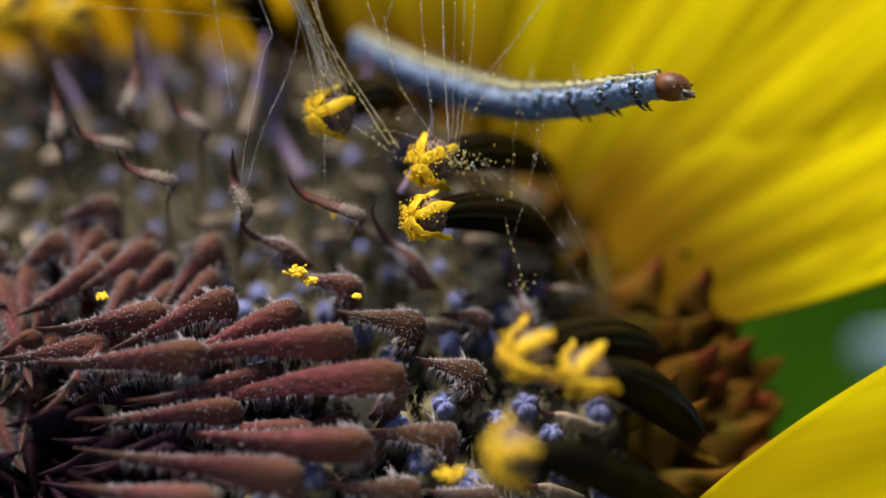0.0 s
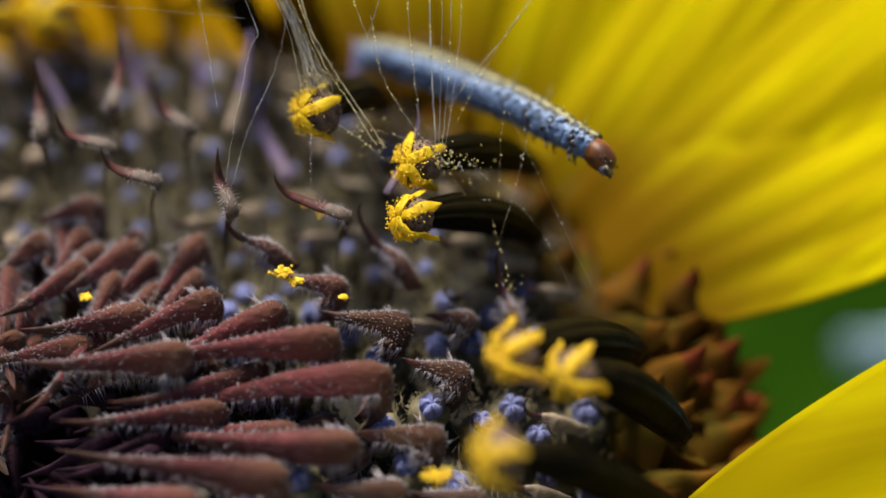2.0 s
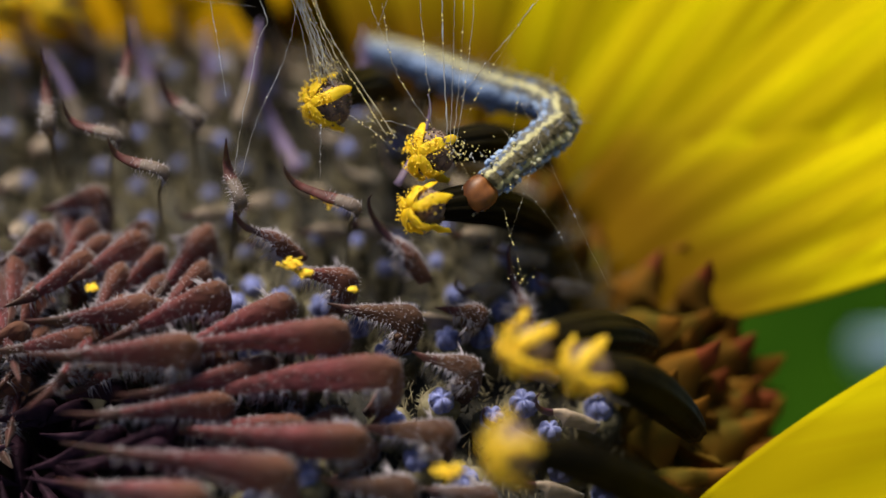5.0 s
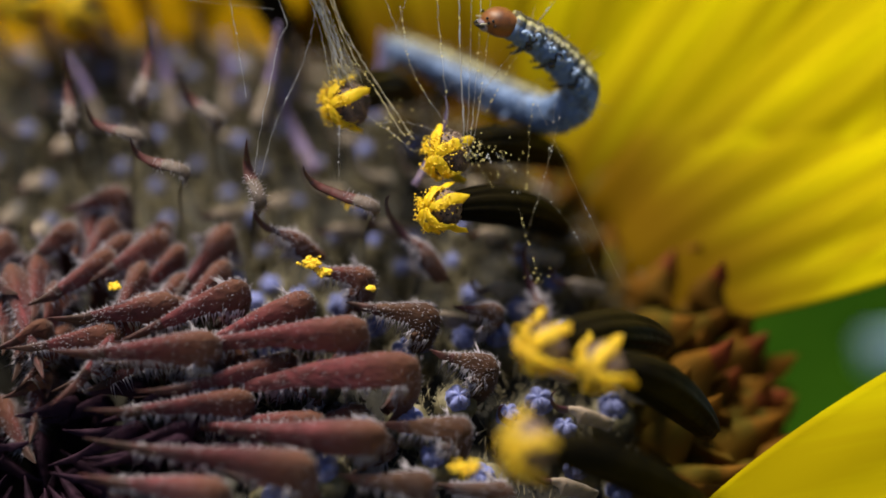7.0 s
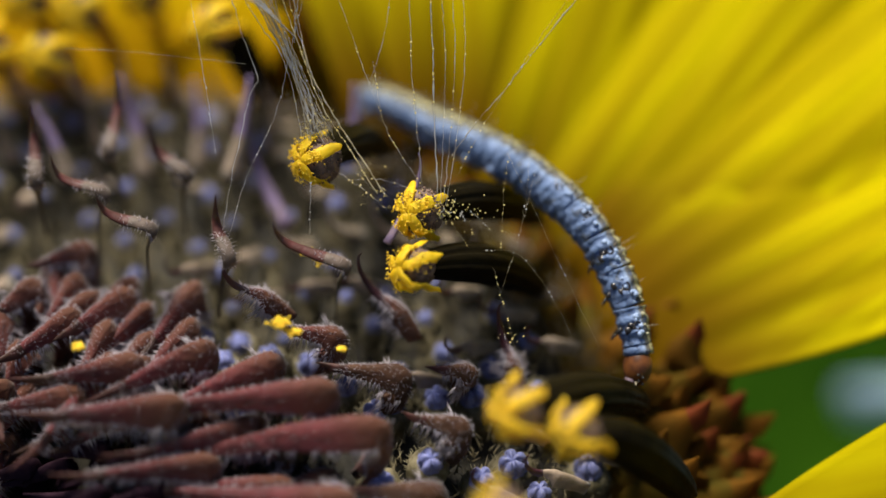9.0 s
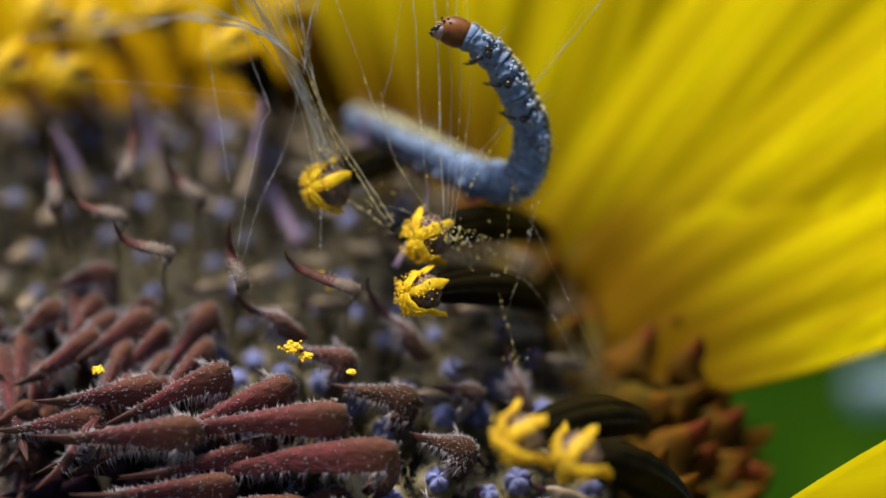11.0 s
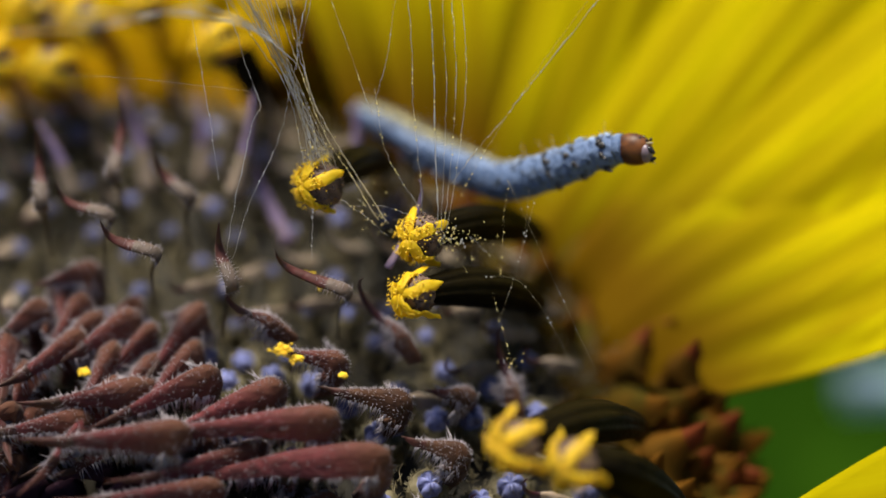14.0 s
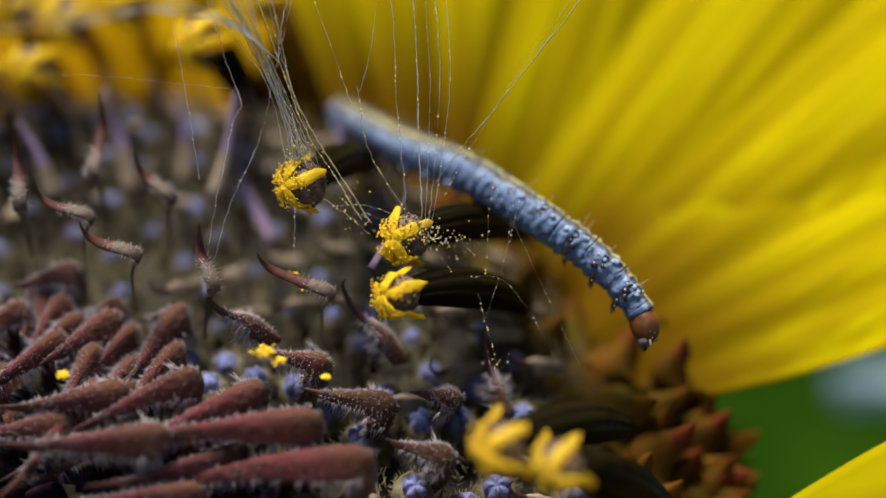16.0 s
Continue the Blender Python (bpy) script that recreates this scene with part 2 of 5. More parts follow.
def grain(c, r, rg):
    """A small uneven lump."""
    c = Vector(c)
    t = (1 + 5 ** 0.5) / 2
    ico = [(-1, t, 0), (1, t, 0), (-1, -t, 0), (1, -t, 0), (0, -1, t), (0, 1, t), (0, -1, -t), (0, 1, -t), (t, 0, -1), (t, 0, 1), (-t, 0, -1), (-t, 0, 1)]
    tri = [(0, 11, 5), (0, 5, 1), (0, 1, 7), (0, 7, 10), (0, 10, 11), (1, 5, 9), (5, 11, 4), (11, 10, 2), (10, 7, 6), (7, 1, 8), (3, 9, 4), (3, 4, 2), (3, 2, 6), (3, 6, 8), (3, 8, 9), (4, 9, 5), (2, 4, 11), (6, 2, 10), (8, 6, 7), (9, 8, 1)]
    return [tuple(c + Vector(p) * (r / 1.9) * rg.uniform(.8, 1.2)) for p in ico], tri


def dome(x, y):
    """Height of the disc: a ridge round a sunken centre, falling to the rim and a little to the near side."""
    r = math.hypot(x, y)
    return 2.6 - (0.0175 if r > 9 else 0.06) * (r - 9) ** 2 - 4.0 * math.exp(-r * r / 10) - 2.6 * (1 - math.exp(-max(0, 2 - y) / 5))


def floor_z(x, y):
    """The layer of buds lies deeper under the tips of the scales towards the back of the disc."""
    q = min(1, max(0, (y - 2) / 8))
    p = min(1, max(0, (math.hypot(x, y) - 16) / 6))
    return dome(x, y) - 2.3 * q * q * (3 - 2 * q) * (1 - p) + 1.2 * p * q


# ---- the flower head ----
sunflower = tagged(new("sunflower"), "yellow sunflower head with a reddish-brown hairy disc and violet buds", "sunflower")


def build_disc():
    rings = []
    for r in (0.3, 1.5, 3, 4.5, 6, 9, 12, 15, 18, 21, 24, 26.5, 28.5):
        rings.append([(r * math.cos(a), r * math.sin(a), floor_z(r * math.cos(a), r * math.sin(a)) + dome(r, 0) - dome(r * math.cos(a), r * math.sin(a)) - 1.6 + 0.5 * noise.noise(Vector((r * math.cos(a), r * math.sin(a), 0)) * 0.9)) for a in (2 * math.pi * j / 96 for j in range(96))])
    for r, z in ((29.5, -5.2), (27, -8), (15, -11), (4, -12.5)):
        rings.append([(r * math.cos(a), r * math.sin(a), z) for a in (2 * math.pi * j / 96 for j in range(96))])
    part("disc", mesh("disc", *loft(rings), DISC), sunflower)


def bract_shape(L, w, rise, slope, curl, tip, rg, hairs=True, sag=10, steep=128):
    """A keeled scale: rises from the disc, bends over and runs inward (+x) to a pointed, curled tip."""
    n_rise, n_run, n_tip = 5, 12, 6
    steps = [(rise / n_rise, steep * (1 - .07 * i)) for i in range(n_rise)]
    for i in range(n_run):
        q = i / (n_run - 1)
        steps.append((L / n_run, min(80, steep * .6) * (1 - min(1, q * L / 1.3)) + slope - sag * math.sin(q * math.pi) + 11 * (1 - 2 * q)))
    for i in range(n_tip):
        q = (i + 1) / n_tip
        steps.append((tip / n_tip, slope + curl * q))
    x, z, s = -sum(d * math.cos(radians(a)) for d, a in steps[:n_rise]), -sum(d * math.sin(radians(a)) for d, a in steps[:n_rise]), 0.0
    total = rise + L + tip
    rings, frames, slots = [], [], []
    k = 6
    bend, sway = rg.uniform(-.16, .16), rg.uniform(-.022, .022)
    for i in range(len(steps) + 1):
        d, a = steps[min(i, len(steps) - 1)]
        a = radians(a)
        q = s / total
        if s < rise:
            half = w * (0.66 + 0.235 * s / rise)
        elif s < rise + L:
            u = (s - rise) / L
            half = w * (.80 + .26 * math.sin(math.pi * min(1, .12 + u * 1.5))) * (1 - 0.70 * u ** 1.5) * (1 + .06 * math.sin(u * 7 + bend * 60))
        else:
            u = (s - rise - L) / tip
            half = (w * 0.24 + .04) * (1 - u) + 0.022
        y0 = bend * max(0, s - rise) * 0.5 + sway * max(0, s - rise) ** 2
        tang, nor = Vector((math.cos(a), 0, math.sin(a))), Vector((-math.sin(a), 0, math.cos(a)))
        c = Vector((x, y0, z))
        ring = []
        th = min(0.13, half * 0.5)
        for j in range(-k, k + 1):
            u = math.sin(j / k * math.pi / 2)
            ring.append(c + Vector((0, u * half, 0)) - nor * (half * 1.45 * abs(u) ** 1.8) + nor * 0.04 * rg.uniform(-1, 1) * min(1, half * 2))
        for j in range(k - 1, -k, -2):
            u = j / k
            ring.append(c + Vector((0, u * half * 0.86, 0)) - nor * (half * 1.4 * abs(u) ** 1.8 + th))
        rings.append(ring)
        frames.append((c, tang, nor, half, s))
        if i < len(steps):
            x, z, s = x + d * math.cos(a), z + d * math.sin(a), s + d
    verts, faces = loft(rings)
    per = len(rings[0])
    slots = [0] * len(faces)
    for fi in range(len(faces) - 2):
        if fi // per >= n_rise + n_run - 1:
            slots[fi] = 1
    slots[-1] = 1
    hv = ([], [])
    if hairs:
        bits = []
        for c, tang, nor, half, s in frames[3:-6]:
            for _ in range(5):
                for sd in (-1, 1):
                    e = c + Vector((0, sd * half * .97, 0)) - nor * 1.4 * half + tang * rg.uniform(-.25, .25)
                    bits.append(spike(e, Vector((0, sd * .8, 0)) - nor * rg.uniform(.2, 1.0) + tang * rg.uniform(-.2, .7), rg.uniform(.25, .70), .032))
            for _ in range(22):
                u = rg.uniform(-1, 1)
                e = c + Vector((0, u * half, 0)) - nor * (half * 1.45 * abs(u) ** 1.8) + tang * rg.uniform(-.3, .3)
                bits.append(spike(e, nor * (1 - .6 * abs(u)) + Vector((rg.uniform(-.2, .8), u * 1.3, 0)), rg.uniform(.05, .17), .015))
        hv = join(*bits)
    return verts, faces, slots, hv


def add_bract(x, y, yaw, shape, mats, label="", z=None, name="bract", lean=0):
    v, f, sl, hv = shape
    ob = part(name, mesh(name, v, f, mats, sl), sunflower, at(x, y, (dome(x, y) + .5 if z is None else z), rnd.uniform(-9, 9), lean, yaw), label)
    if hv[0]:
        tagged(part("fringe", mesh("fringe", *hv, HAIR), ob, None, "pale bristly fringe"), kind="stuff")
    placed.append((x, y))
    return ob


placed, buds = [], []


def lying_bract(x, y, yaw, L, sunk=0):
    r = math.hypot(x, y)
    w = 0.70 if r < 6 else 0.80 + rnd.uniform(-.06, .08) + (.06 if sunk else 0)
    body = max(1.8, L * 1.0)
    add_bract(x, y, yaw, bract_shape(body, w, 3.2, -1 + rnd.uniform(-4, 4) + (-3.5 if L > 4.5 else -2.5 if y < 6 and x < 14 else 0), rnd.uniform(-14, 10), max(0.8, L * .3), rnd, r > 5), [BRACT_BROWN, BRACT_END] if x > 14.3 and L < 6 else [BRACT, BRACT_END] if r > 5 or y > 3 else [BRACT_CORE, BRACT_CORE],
              "reddish-brown bract with pale bristles lying inward", dome(x, y) + (1.35 if L > 6 else .85) - sunk)


def claw_shape(run, rise, width, rg, dark=0.45, slim=1.0):
    """A thorn: broad flattened foot, curving over inward and then up to a fine point."""
    p0, p1, p2 = Vector((-.9, 0, -1.3)), Vector((run * 1.2 + .25, 0, -.2 + .12 * rise)), Vector((run, 0, rise))
    rings, n = [], 16
    for i in range(n + 1):
        q = i / n
        c = p0 * (1 - q) ** 2 + p1 * (2 * q * (1 - q)) + p2 * q * q
        d = ((p1 - p0) * (1 - q) + (p2 - p1) * q).normalized()
        up = d.cross(Vector((0, 1, 0)))
        r = width * (1 - q) ** slim * (1 + .06 * rg.uniform(-1, 1)) + .022
        rings.append([c + Vector((0, math.cos(t) * r, 0)) + up * math.sin(t) * r * .55 for t in (2 * math.pi * j / 12 for j in range(12))])
    v, f = loft(rings)
    return v, f, [min(2, int(max(0, k // 12 / n - dark) / .16 + (k // 12 / n >= dark))) for k in range(len(f) - 2)] + [0, 2], ([], [])


def hooked_bract(x, y, z, yaw, run, rise):
    far = math.hypot(x, y) > 17.2 and y > 11
    if far:
        shape, mats, label = claw_shape(run, rise, .36, rnd), [SPIKE] * 3, "slender violet bract standing upright"
    else:
        shape = bract_shape(max(.6, run * .62), .52, 1.1, 4, 112, max(1.3, rise * 1.1), rnd, True, 6, 55)
        mats, label = [BRACT, BRACT_TIP], "reddish bract with a dark upright hooked tip"
    add_bract(x, y, yaw, shape, mats, label, z)


def clawed_bract(x, y, z, yaw, run, rise):
    """A downy scale on a thin dark stalk that lies over inward and turns up into a dark claw."""
    path = [(-.5, -4.5, .09), (-.8, -2.0, .11), (-1.1, -1.0, .20), (-1.35, -.55, .27), (-1.2, -.22, .30), (-.7, -.06, .29), (-.1, .0, .25),
            (run * .72, rise * .22, .17), (run, rise * .62, .085), (run, rise, .02)]
    fine = []
    for k in range(len(path) - 1):
        for i in range(4):
            q = i / 4
            p = [path[max(0, k - 1)], path[k], path[k + 1], path[min(len(path) - 1, k + 2)]]
            fine.append([.5 * (2 * p[1][c] + (p[2][c] - p[0][c]) * q + (2 * p[0][c] - 5 * p[1][c] + 4 * p[2][c] - p[3][c]) * q * q + (3 * p[1][c] - p[0][c] - 3 * p[2][c] + p[3][c]) * q ** 3) for c in range(3)])
    fine.append(list(path[-1]))
    rings = []
    for k, (cx, cz, r) in enumerate(fine):
        n, o = fine[min(k + 1, len(fine) - 1)], fine[max(k - 1, 0)]
        d = Vector((n[0] - o[0], 0, n[1] - o[1])).normalized()
        up = d.cross(Vector((0, 1, 0)))
        r = max(r, .02) * rnd.uniform(.94, 1.06)
        rings.append([Vector((cx, math.cos(t) * r, cz)) + up * math.sin(t) * r * (.55 if math.sin(t) * up.z > 0 else .3) for t in (2 * math.pi * j / 12 for j in range(12))])
    v, f = loft(rings)
    slots = [0 if k // 12 < 9 else 1 if k // 12 < 22 else 2 if k // 12 < 29 else 3 for k in range(len(f) - 2)] + [0, 3]
    bits = []
    for cx, cz, r in fine[10:25]:
        for _ in range(7):
            t = rnd.uniform(0, 2 * math.pi)
            d = Vector((rnd.uniform(-.4, .4), math.cos(t), math.sin(t) * .6))
            bits.append(spike((cx, math.cos(t) * r, cz + math.sin(t) * r * .4), d, rnd.uniform(.1, .32), .016))
    add_bract(x, y, yaw, (v, f, slots, join(*bits)), [DOWN, CLAW_FOOT, BRACT_END, BRACT_TIP], "downy bract ending in a dark red upright claw", z)


def bud_shape(rg):
    """A closed floret bud: a downy olive cup and a five-lobed violet star on top."""
    rings = []
    lobes = 5
    prof = ((-2.2, .7), (-1.2, .95), (-.5, .98), (-.1, .80), (.0, .62), (.02, .58), (.28, .60), (.5, .46), (.6, .22), (.5, .06))
    for i, (z, r) in enumerate(prof):
        ring = []
        for j in range(30):
            a = 2 * math.pi * j / 30
            g = 1 - (0.5 * (i / 9) * max(0, math.cos(a * lobes)) ** 4 if i > 4 else 0)
            f = rg.uniform(.93, 1.07) if i < 5 else rg.uniform(.98, 1.02)
            ring.append((r * g * f * math.cos(a), r * g * f * math.sin(a), z + (0.07 * math.cos(a * lobes + math.pi) if i > 5 else 0)))
        rings.append(ring)
    v, f = loft(rings)
    slots = [0 if k < 4 * 30 else 1 for k in range(len(f) - 2)] + [0, 1]
    bits = []
    for _ in range(70):
        a, z = rg.uniform(0, 6.283), rg.uniform(-1.0, .0)
        r = .97 if z < -.4 else .97 - (z + .4) * .5
        bits.append(spike((r * math.cos(a), r * math.sin(a), z), (math.cos(a), math.sin(a), rg.uniform(.3, 1.2)), rg.uniform(.15, .4), .03))
    hv, hf = join(*bits)
    o = len(v)
    return v + hv, f + [tuple(i + o for i in g) for g in hf], slots + [0] * len(hf)


bud_meshes = []


def bud(x, y):
    if not bud_meshes:
        bud_meshes.extend(mesh("bud", v, f, [FUZZ, BUD], sl) for v, f, sl in (bud_shape(rnd) for _ in range(6)))
    s = rnd.uniform(.75, 1.0) if y < 8 else rnd.uniform(.45, .8)
    ob = part("bud", rnd.choice(bud_meshes), sunflower, at(x, y, floor_z(x, y) + rnd.uniform(-.9, -.3) - (.35 if y > 8 else 0), rnd.uniform(-14, 14), rnd.uniform(-14, 14), rnd.uniform(0, 72)) @ Matrix.Diagonal((s, s, s, 1)))
    buds.append((x, y))
    return ob


build_disc()
lying_bract(15.4, 1.4, -177, 9.4)
lying_bract(13.4, 2.8, -171, 8.5)
lying_bract(11.2, 4.5, -166, 5.4)
lying_bract(7.8, 2.3, -174, 5.6)
lying_bract(8.6, 5.0, -165, 4.6)
lying_bract(5.9, 4.4, -164, 4.4)
lying_bract(14.2, -1.0, -179, 8.6)
lying_bract(11.7, -2.5, 177, 7.6)
lying_bract(16.0, -2.4, 177, 3.3)
lying_bract(17.4, -0.2, 172, 3.3)
lying_bract(3.8, 3.5, -166, 4.0)
lying_bract(7.2, 9.4, -122, 4.3, 1.4)
lying_bract(4.7, 8.8, -138, 3.5, 1.4)
lying_bract(2.6, 7.8, -133, 3.7, 1.4)
lying_bract(0.7, 9.4, -124, 2.7, 1.4)
lying_bract(0.5, 4.5, -140, 2.1)
lying_bract(0.5, 3.2, -139, 1.7)
lying_bract(1.6, 2.3, -164, 2.2)
lying_bract(8.6, -3.2, 173, 5.0)
lying_bract(16.1, 4.3, 171, 3.4)
lying_bract(18.7, 5.3, -178, 1.8)
lying_bract(18.4, 2.3, 165, 2.5)
lying_bract(13.5, 5.9, 169, 2.6)
lying_bract(2.6, 11.3, -154, 2.7, 1.4)
lying_bract(19.0, -2.3, 175, 2.8)
hooked_bract(10.7, 7.4, 3.6, 165, 2.2, 1.8)
clawed_bract(12.2, 8.2, 5.4, 163, 1.5, 1.6)
clawed_bract(8.4, 9.0, 5.8, 116, 0.4, 1.6)
hooked_bract(15.9, 7.4, 2.6, 141, 2.3, 2.5)
clawed_bract(4.5, 9.5, 5.9, 169, 0.7, 1.4)
hooked_bract(9.8, 14.8, 1.9, 119, 1.8, 1.7)
clawed_bract(2.3, 11.5, 5.8, 172, 0.7, 1.4)
clawed_bract(5.6, 13.4, 5.5, 144, 0.5, 1.5)
clawed_bract(3.4, 14.9, 5.8, 86, 1.1, 2.2)
clawed_bract(0.5, 13.0, 6.0, 101, 0.8, 2.0)
hooked_bract(20.3, 5.7, 1.4, 112, 1.4, 2.4)


def standing_spike(foot, tip, radius):
    """A slender bract standing upright: pale and downy at the foot, violet towards the point."""
    f, t = Vector(foot), Vector(tip)
    pts = [f.lerp(t, k / 12) + Vector((.18 * math.sin(k / 12 * 3), .1 * math.sin(k / 12 * 2.4), 0)) for k in range(13)]
    v, fc = tube([p - f for p in pts], [radius * (1 - k / 12) ** .8 + .03 for k in range(13)], 10)
    part("bract", mesh("bract", v, fc, [BRACT_PALE, SPIKE], [0 if k // 10 < 5 else 1 for k in range(len(fc) - 2)] + [0, 1]), sunflower, at(*foot), "slender violet bract standing upright")
    placed.append((f.x, f.y))


standing_spike((7.8, 15.4, 2.2), (8.7, 18.3, 5.8), 0.40)
standing_spike((3.4, 17.6, -0.0), (2.2, 20.7, 3.6), 0.42)
standing_spike((13.0, 17.0, 1.7), (13.2, 19.1, 4.7), 0.34)
standing_spike((5.7, 18.7, -0.4), (5.5, 21.3, 2.9), 0.36)
standing_spike((0.3, 16.1, 1.2), (-1.1, 18.1, 4.0), 0.36)
bud(14.6, 4.0)
bud(15.3, 4.4)
bud(16.8, 1.8)
bud(18.8, 1.5)
bud(21.1, 1.3)
bud(15.9, -0.6)
bud(17.7, -1.1)
bud(11.5, 2.0)
bud(8.7, 8.3)
bud(11.9, 6.8)
bud(16.6, 9.8)
bud(19.7, 9.9)
bud(7.3, 8.0)
bud(3.7, 12.1)
bud(11.3, 11.7)
bud(14.4, 9.6)
bud(18.5, 5.1)
bud(17.1, 5.1)
bud(13.4, 5.4)
bud(5.8, 8.4)
bud(2.5, 10.8)
bud(13.1, 11.2)
bud(21.6, 0.2)
bud(20.1, 2.3)
bud(10.2, 6.8)
bud(14.9, 0.8)
add_bract(15.4, 10.0, 54, claw_shape(1.6, 1.6, .16, rnd), [SPIKE] * 3, "thin violet spike standing beside a floret", 6.3)


def fill_disc():
    """The rest of the spiral of scales and buds that covers the disc."""
    rg = random.Random(11)
    kinds = {}
    for key, args in (("centre", (3.4, .68, 2.8, -6, 10, 1.2)), ("mid", (5.4, .68, 3.0, 3, 10, 1.6)), ("outer", (.9, .42, 1.5, 4, 112, 1.4)), ("far", (.9, 3.0, .42))):
        for _ in range(4):
            kinds.setdefault(key, []).append(bract_shape(*args, rg, key == "mid") if key in ("centre", "mid") else claw_shape(*args, rg) if key == "far" else bract_shape(*args, rg, False, 6, 45))
    cache = {}
    for i in range(7, 400):
        r = 1.32 * math.sqrt(i)
        if r > 25.2:
            break
        a = i * 2.39996 + 0.4
        x, y = r * math.cos(a), r * math.sin(a)
        back = y > 3 and x < 14
        key = "centre" if r < 7 or (r < 11 and y < 0) else "mid" if (r < 16 and y < 8) else "outer" if r < 17 or y < 12 else "far"
        if (key != "outer" or r < 24.5) and not (key == "centre" and y > 2) and all((x - px) ** 2 + (y - py) ** 2 > (1.15 if r < 7 else 1.7 if r < 15 else 1.5) ** 2 for px, py in placed[:44]):
            k = rg.randrange(4)
            if (key, k) not in cache:
                v, f, sl, hv = kinds[key][k]
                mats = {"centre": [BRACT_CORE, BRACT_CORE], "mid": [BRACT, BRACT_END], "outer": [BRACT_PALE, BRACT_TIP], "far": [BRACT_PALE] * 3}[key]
                cache[key, k] = mesh("bract", v, f, mats, sl), mesh("fringe", *hv, HAIR) if hv[0] else None
            b, h = cache[key, k]
            ob = part("bract", b, sunflower, at(x, y, (dome(x, y) - .5 if r < 16 and y < 8 else floor_z(x, y) + .5) + rg.uniform(-.4, .2), rg.uniform(-8, 8), rg.uniform(-6, 6), math.degrees(a) + 180 + rg.uniform(-15, 15)))
            if h:
                tagged(part("fringe", h, ob, None, "pale bristly fringe"), kind="stuff")
        bx, by = x + 1.3 * math.cos(a + 2.4), y + 1.3 * math.sin(a + 2.4)
        if r > 10.5 and r < (25.5 if by > 14 and bx < 12 else 24) and (by < 8 or rg.random() < .75) and all((bx - px) ** 2 + (by - py) ** 2 > 1.5 ** 2 for px, py in buds):
            bud(bx, by)


fill_disc()


def fill_buds():
    """Smaller buds crowded between the others."""
    rg = random.Random(17)
    for _ in range(500):
        r, a = rg.uniform(9.5, 24), rg.uniform(-.5, 2.9)
        x, y = r * math.cos(a), r * math.sin(a)
        if all((x - px) ** 2 + (y - py) ** 2 > 1.65 ** 2 for px, py in buds) and not (y < 3 and x < 14):
            bud(x, y)


fill_buds()


def fill_core():
    """The lower layer: young scales packed round the sunken centre and scales half hidden under the long ones."""
    rg = random.Random(8)
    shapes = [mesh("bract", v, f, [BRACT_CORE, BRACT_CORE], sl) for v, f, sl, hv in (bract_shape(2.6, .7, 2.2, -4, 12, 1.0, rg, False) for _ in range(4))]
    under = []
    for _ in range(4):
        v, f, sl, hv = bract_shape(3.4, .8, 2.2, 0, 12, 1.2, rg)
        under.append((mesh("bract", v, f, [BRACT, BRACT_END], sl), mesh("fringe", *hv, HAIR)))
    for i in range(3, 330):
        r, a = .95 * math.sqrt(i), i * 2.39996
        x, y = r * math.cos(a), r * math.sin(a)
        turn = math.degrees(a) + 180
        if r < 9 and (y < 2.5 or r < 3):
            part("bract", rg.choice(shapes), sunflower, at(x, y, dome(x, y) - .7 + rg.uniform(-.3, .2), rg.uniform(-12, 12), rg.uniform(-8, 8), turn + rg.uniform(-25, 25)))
        elif 3.5 < r < 11.5 and y >= 2.5 and x < 6 and i % 3:
            m, h = rg.choice(under)
            ob = part("bract", m, sunflower, at(x, y, dome(x, y) - .9 + rg.uniform(-.4, .2), rg.uniform(-16, 16), rg.uniform(-8, 8), turn + rg.uniform(-22, 22)))
            tagged(part("fringe", h, ob, None, "pale bristly fringe"), kind="stuff")
        elif 6 < r < 15 and x > 3 and y < 4 and i % 2:
            m, h = rg.choice(under)
            ob = part("bract", m, sunflower, at(x, y, dome(x, y) - .9 + rg.uniform(-.2, .2), rg.uniform(-12, 12), rg.uniform(-6, 6), turn + rg.uniform(-12, 12)))
            tagged(part("fringe", h, ob, None, "pale bristly fringe"), kind="stuff")


fill_core()


def build_fuzz():
    """Short grey-green down between the buds."""
    rg = random.Random(5)
    bits = []
    for i in range(12500):
        r, a = 27.5 * math.sqrt(rg.uniform(.04, 1)), rg.uniform(-.6, 3.6)
        x, y = r * math.cos(a), r * math.sin(a)
        bits.append(spike((x, y, floor_z(x, y) - 1.6), (rg.uniform(-.5, .5), rg.uniform(-.5, .5), 1), rg.uniform(.5, 1.25) + (.75 if y > 8 else 0), .05, 3))
    tagged(part("down", mesh("down", *join(*bits), DOWN), sunflower, None, "short grey-green down between the buds"), kind="stuff")


build_fuzz()


